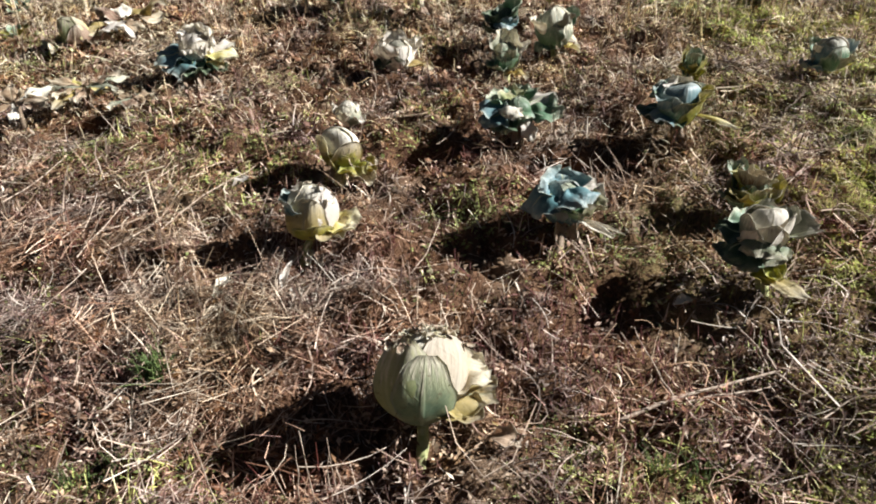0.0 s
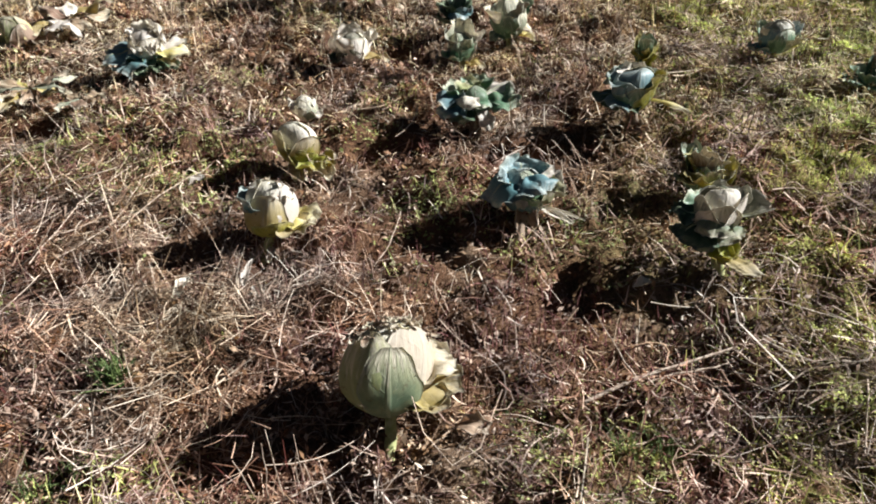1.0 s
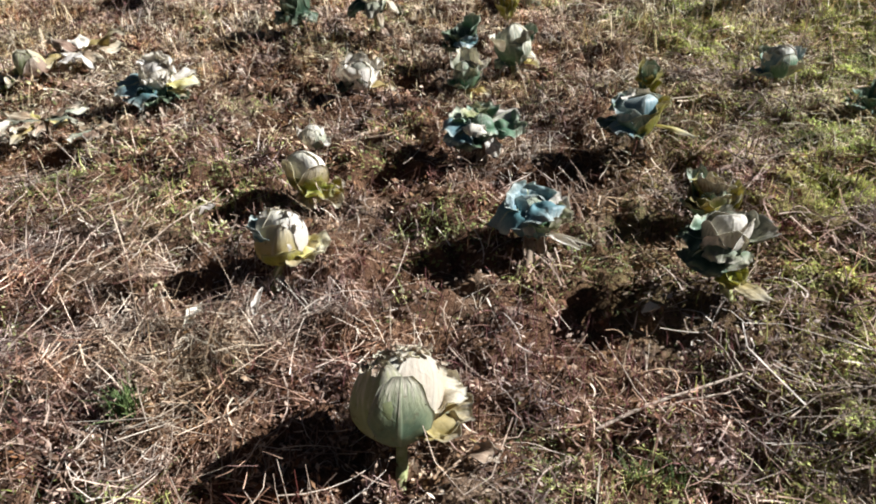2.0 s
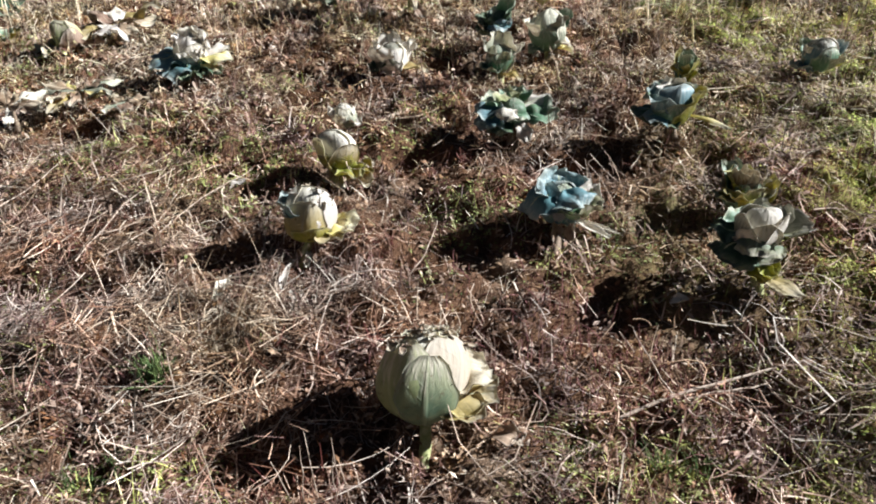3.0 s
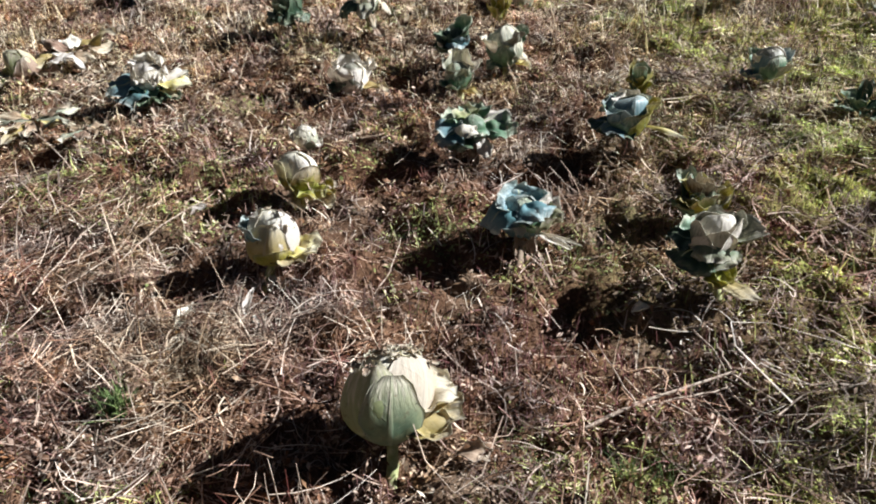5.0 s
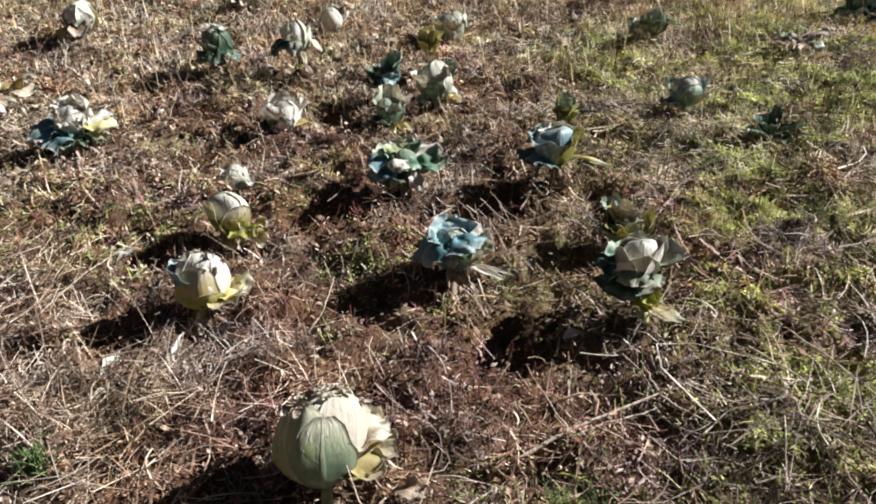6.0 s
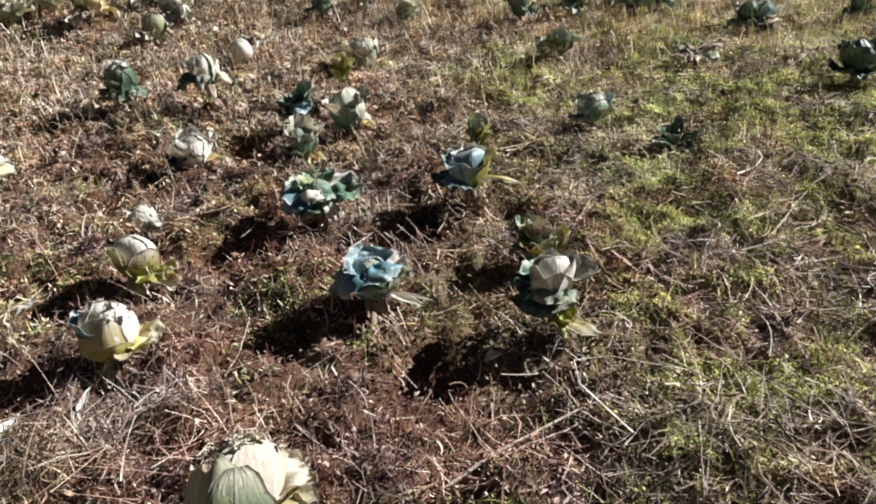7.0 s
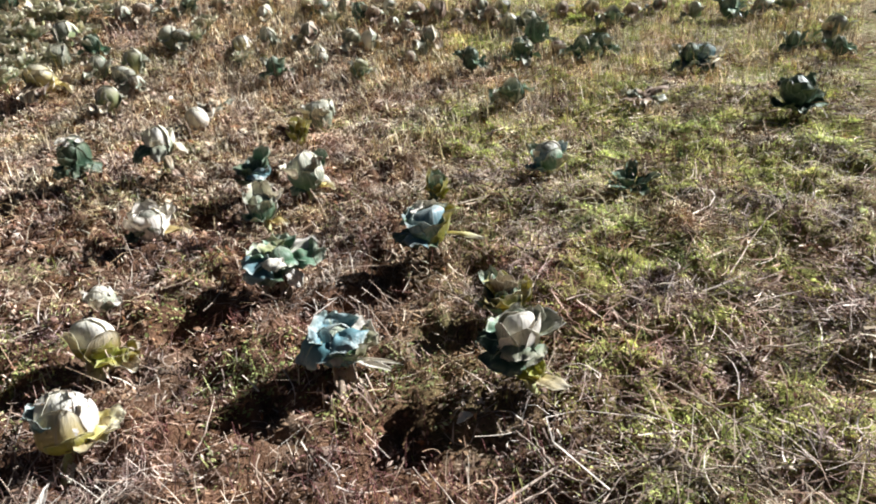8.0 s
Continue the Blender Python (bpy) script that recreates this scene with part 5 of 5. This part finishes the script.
for name, points, r0, r1 in (("stem", [(0.42, 1.04, 0.03), (0.6, 1.09, 0.05), (0.87, 1.15, 0.06)], 0.0058, 0.0036), ("fork", [(0.6, 1.085, 0.05), (0.75, 1.1, 0.055), (0.86, 1.12, 0.05)], 0.0036, 0.002), ("twig", [(0.55, 1.08, 0.05), (0.47, 0.99, 0.03)], 0.003, 0.0015), ("twig", [(0.58, 1.09, 0.05), (0.55, 1.2, 0.07), (0.53, 1.33, 0.09)], 0.003, 0.0014),
                             ("twig", [(0.66, 1.08, 0.05), (0.74, 1.02, 0.03)], 0.0028, 0.0014), ("twig", [(0.86, 1.15, 0.06), (0.85, 1.25, 0.09)], 0.0034, 0.0018), ("twig", [(0.86, 1.14, 0.06), (0.95, 1.04, 0.04)], 0.0034, 0.0018), ("twig", [(0.63, 1.09, 0.05), (0.66, 1.06, 0.08)], 0.0022, 0.0012)):
    P, radii = twig_run(points, r0, r1)
    v, f = tubes((P - np.array(branch.location))[None], radii[None], 6)
    part(name, mesh_from(name, v, f, MAT["straw_pale"]), branch)


# thin dry stems that still stand
STANDING = [(-0.36, 0.85, 0.27, 5, 60), (-0.33, 0.86, 0.3, 6, 100), (-0.3, 0.84, 0.26, 8, 30), (-0.39, 0.88, 0.22, 8, 170), (-0.25, 0.85, 0.2, 7, 130), (-0.28, 0.87, 0.28, 5, 80), (-0.56, 0.86, 0.3, 5, 95), (-0.72, 0.86, 0.26, 8, 40), (-0.62, 0.84, 0.2, 9, 150), (0.52, 2.36, 0.11, 8, 80), (0.57, 2.38, 0.14, 10, 120), (0.63, 2.33, 0.1, 15, 40), (0.9, 2.3, 0.12, 12, 200), (0.3, 2.45, 0.12, 14, 220), (0.22, 2.42, 0.1, 16, 260)]
STANDING += [(-0.75, 1.2, 0.2, 16, 95), (-1.05, 1.25, 0.18, 25, 70), (-0.2, 3.2, 0.14, 20, 120), (-0.27, 3.3, 0.16, 18, 110), (0.34, 3.62, 0.15, 25, 100), (1.42, 1.3, 0.14, 25, 100), (1.3, 1.5, 0.16, 20, 60), (1.22, 1.35, 0.12, 22, 140), (0.88, 1.28, 0.1, 25, 80), (1.6, 1.9, 0.14, 28, 50), (0.53, 2.06, 0.16, 8, 110), (0.58, 2.11, 0.19, 6, 70), (0.64, 2.09, 0.17, 10, 100), (0.69, 2.0, 0.14, 9, 60), (0.61, 2.16, 0.18, 12, 130)]
for x, y, h, lean, head in STANDING:
    K = 6
    s = np.linspace(0, 1, K)
    ang = np.radians(lean * (0.5 + s) + rng.normal(0, 5, K))
    r = np.cumsum(np.sin(ang)) * h / K
    z = np.cumsum(np.cos(ang)) * h / K
    P = np.stack([r * math.cos(radians(head)), r * math.sin(radians(head)), z], 1) - np.array([0, 0, h / K + 0.01])
    v, f = tubes(P[None], ((0.0019 if h > 0.19 else 0.0028 if y > 2 else 0.0017) * (1 - 0.5 * s))[None], 6)
    ob = new("standing_stem", mesh_from("standing_stem", v, f, MAT["straw_pale"]))
    ob.location = (x, y, ground_at(x, y))
    tagged(ob, "thin pale dry weed stem still standing", "stem", "standing dry stems")


def tuft(x, y, n, h, spread_deg, mat, name, label, category, group, seed, r0=0.0016):
    """Upright blades or thin stems from one root."""
    rng = np.random.default_rng(seed)
    K = 5
    s = np.linspace(0, 1, K)
    head, lean = rng.uniform(0, 2 * np.pi, n), np.radians(np.abs(rng.normal(0, spread_deg, n)))
    hh = h * rng.uniform(0.5, 1.1, n)
    ang = lean[:, None] * (0.5 + 1.2 * s)
    d = hh[:, None] / (K - 1)
    rx, rz = np.cumsum(np.sin(ang) * d, 1) - np.sin(ang[:, :1]) * d, np.cumsum(np.cos(ang) * d, 1) - np.cos(ang[:, :1]) * d
    ox, oy = rng.normal(0, 0.018, n), rng.normal(0, 0.018, n)
    P = np.stack([ox[:, None] + rx * np.cos(head)[:, None], oy[:, None] + rx * np.sin(head)[:, None], rz - 0.015 + 0 * rx], 2)
    v, f = tubes(P, (r0 * (1 - 0.8 * s))[None] * np.ones((n, 1)), 4)
    ob = new(name, mesh_from(name, v, f, MAT[mat]))
    ob.location = (x, y, ground_at(x, y))
    return tagged(ob, label, category, group)


for i, (x, y, h) in enumerate([(0.5, 0.9, 0.1), (0.6, 0.87, 0.12), (-0.95, 0.96, 0.11), (-0.85, 0.98, 0.1), (0.3, 0.96, 0.07), (1.5, 1.6, 0.1), (1.9, 1.9, 0.12), (2.4, 2.2, 0.12), (1.75, 2.45, 0.1), (2.7, 2.9, 0.14), (1.35, 2.5, 0.09), (3.2, 3.3, 0.14), (2.0, 1.5, 0.1)]):
    tuft(x, y, 26, h, 28, "blade", "grass_tuft", "tuft of green grass blades in the dry litter", "grass", "grass tufts", 90 + i)
tuft(-0.823, 1.29, 90, 0.11, 30, "blade", "grass_tuft", "small dense dark green tuft in the dry litter", "grass", "grass tufts", 36, 0.003)


def red_weeds():
    rng = np.random.default_rng(120)
    x, y = np.concatenate([rng.normal(0.6, 0.2, 190), rng.normal(0.34, 0.14, 90)]), np.concatenate([rng.normal(1.18, 0.13, 190), rng.normal(1.5, 0.12, 90)])
    n, s = len(x), np.linspace(0, 1, 5)
    h, head, lean = rng.uniform(0.05, 0.13, n), rng.uniform(0, 2 * np.pi, n), np.abs(rng.normal(0, 0.5, n))
    ang = lean[:, None] * (0.5 + 1.2 * s)
    d = h[:, None] / 4
    rx, rz = np.cumsum(np.sin(ang) * d, 1) - np.sin(ang[:, :1]) * d, np.cumsum(np.cos(ang) * d, 1) - np.cos(ang[:, :1]) * d
    P = np.stack([x[:, None] + rx * np.cos(head)[:, None], y[:, None] + rx * np.sin(head)[:, None], terrain(x, y)[:, None] - 0.01 + rz], 2)
    v, f = tubes(P, (0.0018 * (1 - 0.7 * s))[None] * np.ones((n, 1)), 4)
    stuff("red_weeds", v, f, MAT["red"], "thin reddish dead weeds standing in the litter", "weeds")


red_weeds()


# ---- the rows further off ----
def far_kind(kind, seed):
    """One of a few plants of the rows further off, built at the origin: a head on its stalk with withered leaves hanging round it."""
    rng = np.random.default_rng(seed)
    looks = {
        "round": ("round pale cabbage head with withered hanging leaves", "grey", ("grey", "pale", "grey"), ("dry", "grey", "dry"), 0.078, 0.14, 5),
        "cream": ("cream cabbage head with a dry split wrapper", "cream", ("cream", "white", "grey"), ("dry", "dry", "cream"), 0.074, 0.135, 5),
        "green": ("greyish green cabbage head with loose drooping leaves", "pale", ("pale", "grey", "green"), ("grey", "green", "dry"), 0.07, 0.14, 7),
        "dark": ("dark green cabbage head with loose drooping leaves", "dark", ("dark", "green", "grey"), ("dark", "green", "grey"), 0.068, 0.14, 8),
        "leafy": ("loose leafy pale green cabbage without a firm head", "sage", ("pale", "sage", "ivory"), ("sage", "pale", "ivory"), 0.05, 0.11, 22),
        "brown": ("brown dried cabbage head hung with withered leaves", "dry", ("dry", "grey", "dry"), ("dry", "dry", "grey"), 0.07, 0.14, 6),
    }
    label, core, wrap, loose, R, hc, count = looks[kind]
    top = tagged(new("cabbage"), label, "cabbage", "cabbages in the field")
    part("stalk", stalk_mesh("stalk", MAT["wood" if kind in ("brown", "dark") else "stalk"], rng, (0, 0, -0.03), (0, 0, hc - R * 0.8), 0.015, 0.012), top)
    part("head", lumpy(ball("head", MAT[core], rng, (0, 0, hc), R * 0.97, 1.1, 12, 9), (0, 0, hc), R, seed, 0.12), top)
    for i in range(4):
        part("leaf", lumpy(wrap_leaf("leaf", MAT[wrap[i % 3]], rng, (0, 0, hc), R, 1.1, i * 90 + rng.uniform(-25, 25), rng.uniform(125, 165), rng.uniform(46, 62), rng.uniform(0.08, 0.3), grow=1.02 + 0.015 * i, nu=9, nv=9, ruffle=0.025), (0, 0, hc), R, seed, 0.12), top)
    for i in range(count):
        small = 0.95 if kind == "leafy" else 1.0
        hang = kind in ("round", "cream", "brown") or (i % 2 and kind != "leafy")
        part("leaf", free_leaf("leaf", MAT[loose[i % 3]], rng, rng.uniform(0, 360), (0, 0, 0.085 if hang else 0.06), small * rng.uniform(0.14, 0.21), small * rng.uniform(0.07, 0.14), rng.uniform(10, 40) if hang else rng.uniform(20, 60), rng.uniform(-110, -60) if hang else rng.uniform(-30, 30), 0.8, 0.12, 7, 8, torn=0.4), top)
    return top


FAR = {k: [] for k in ("round", "cream", "green", "dark", "brown", "leafy")}
for k in FAR:
    for i in range(2):
        FAR[k].append([far_kind(k, 70 + i * 10 + len(k)), 0])


def far_plant(kind, x, y, size):
    slot = FAR[kind][far_plant.count % 2]
    far_plant.count += 1
    m = pose(x, y, ground_at(x, y), 0, 0, random.uniform(0, 360)) @ Matrix.Scale(size, 4)
    if slot[1] == 0:
        slot[0].matrix_basis = m
        slot[1] = 1
    else:
        base = slot[0].scale.copy()
        slot[0].scale = (1, 1, 1)
        copy_thing(slot[0], m)
        slot[0].scale = base


far_plant.count = 0
for x, y, size in [(-0.98, 6.86, 1.53), (0.82, 7.15, 1.03), (1.23, 8.2, 1.02), (1.34, 8.76, 1.08), (1.42, 6.5, 0.95), (1.96, 6.61, 1.05), (1.72, 8.19, 0.94), (2.53, 7.67, 0.91), (-1.7, 5.76, 1.4)]:
    far_plant("cream", x, y, size)
for x, y, size in [(-0.43, 6.17, 1.08), (-0.29, 6.71, 1.1), (-0.21, 7.16, 1.16), (-0.87, 7.72, 1.26), (-0.83, 8.34, 1.35), (-0.86, 9.88, 1.31), (0.16, 7.79, 1.11), (0.28, 7.7, 1.02), (1.1, 7.26, 0.98), (1.83, 6.79, 1.0), (3.37, 6.36, 1.02), (3.6, 6.99, 0.96)]:
    far_plant("round", x, y, size)
for x, y, size in [(-0.2, 6.56, 0.82), (-0.05, 8.82, 1.25), (-0.27, 8.93, 1.1), (0.19, 9.28, 1.05), (0.82, 8.81, 1.08), (1.48, 7.09, 1.17), (1.4, 6.28, 0.8), (2.27, 7.43, 1.03), (2.43, 6.79, 0.96), (2.46, 6.27, 1.22), (2.73, 7.28, 1.1), (2.92, 7.18, 1.17), (2.17, 6.02, 0.73), (3.33, 7.03, 1.17), (3.33, 6.69, 1.06), (3.36, 5.41, 0.91), (2.09, 7.95, 0.93), (3.04, 6.95, 0.93), (2.39, 7.16, 0.78), (4.38, 6.45, 1.02), (5.67, 5.44, 0.95), (4.61, 6.08, 0.93), (4.13, 6.66, 0.88), (5.05, 6.21, 0.9)]:
    far_plant("brown", x, y, size)
for x, y, size in [(-0.58, 7.91, 1.13), (-1.6, 10.16, 1.8), (0.98, 6.24, 1.03), (0.46, 8.8, 1.25), (2.16, 7.57, 1.04), (2.49, 5.35, 1.02), (3.33, 5.74, 1.32), (2.37, 4.34, 1.01), (2.97, 5.35, 1.17), (3.46, 5.18, 1.01), (3.69, 5.22, 1.03), (4.31, 5.98, 1.04), (3.95, 4.36, 1.06), (5.36, 5.52, 1.23), (4.8, 4.17, 0.84), (4.88, 3.83, 0.82)]:
    far_plant("dark", x, y, size)
for x, y, size in [(-0.52, 7.13, 1.16), (1.64, 5.81, 0.99), (1.83, 8.01, 1.01), (3.53, 6.29, 1.23), (5.32, 4.27, 1.09), (5.9, 5.33, 1.11), (5.11, 5.75, 0.94)]:
    far_plant("green", x, y, size)
for x, y, size in [(-1.37, 8.02, 1.45), (-1.23, 7.55, 1.37), (-1.33, 7.19, 1.31), (-1.21, 8.6, 1.36), (-1.48, 9.07, 1.5), (-1.19, 9.54, 1.49), (-0.73, 9.22, 1.31), (-0.97, 9.33, 1.33), (-1.52, 8.55, 1.42), (-1.03, 7.97, 1.15), (-1.35, 10.38, 1.33), (-0.63, 8.49, 1.09), (-0.39, 9.25, 1.11), (-0.49, 9.78, 1.17), (0.56, 8.08, 1.03), (0.41, 7.76, 0.94), (0.76, 6.89, 0.79), (1.85, 7.64, 0.83), (-1.65, 7.0, 1.4), (-1.85, 8.2, 1.5), (-2.0, 9.2, 1.6), (0.35, 10.4, 1.4), (0.9, 10.0, 1.3), (-1.75, 7.5, 1.3)]:
    far_plant("leafy", x, y, size)
headed(4.043, 4.33, "wide bluish cabbage with bleached drooping leaves", "blue", 0.09, 0.15, 0.95, seed=81, wraps=[("white", 20, 150, 55, 0.1, 1.08), ("blue", 250, 130, 60, 0.1, 1.08), ("blue", 150, 140, 60, 0.1, 1.06)], leaves=[
    ("blue", 190, 0.06, 0.2, 0.16, 20, -20, 0.8, 0.06), ("dark", 240, 0.06, 0.17, 0.15, 5, -15, 0.8, 0.06), ("white", 300, 0.06, 0.17, 0.08, 10, -40, 0.8, 0.06), ("white", -10, 0.06, 0.17, 0.12, 20, -40, 0.8, 0.06), ("blue", 80, 0.06, 0.17, 0.14, 40, 10, 0.8, 0.06)])
headed(3.753, 3.12, "dark green cabbage with wide spread outer leaves", "dark", 0.09, 0.15, 0.95, seed=82, wraps=[("dark", 20, 140, 55, 0.1, 1.08), ("dark", 250, 130, 60, 0.1, 1.08), ("dark", 150, 140, 60, 0.1, 1.06)], leaves=[
    ("dark", 190, 0.06, 0.22, 0.18, 10, 0, 0.8, 0.06), ("dark", 240, 0.06, 0.19, 0.16, 5, 0, 0.8, 0.06), ("white", 20, 0.08, 0.2, 0.12, 20, -10, 0.8, 0.06), ("green", -10, 0.06, 0.2, 0.16, 10, 10, 0.8, 0.06), ("dark", 80, 0.06, 0.2, 0.16, 40, 10, 0.8, 0.06), ("dark", 300, 0.06, 0.18, 0.15, 5, 5, 0.8, 0.06)])
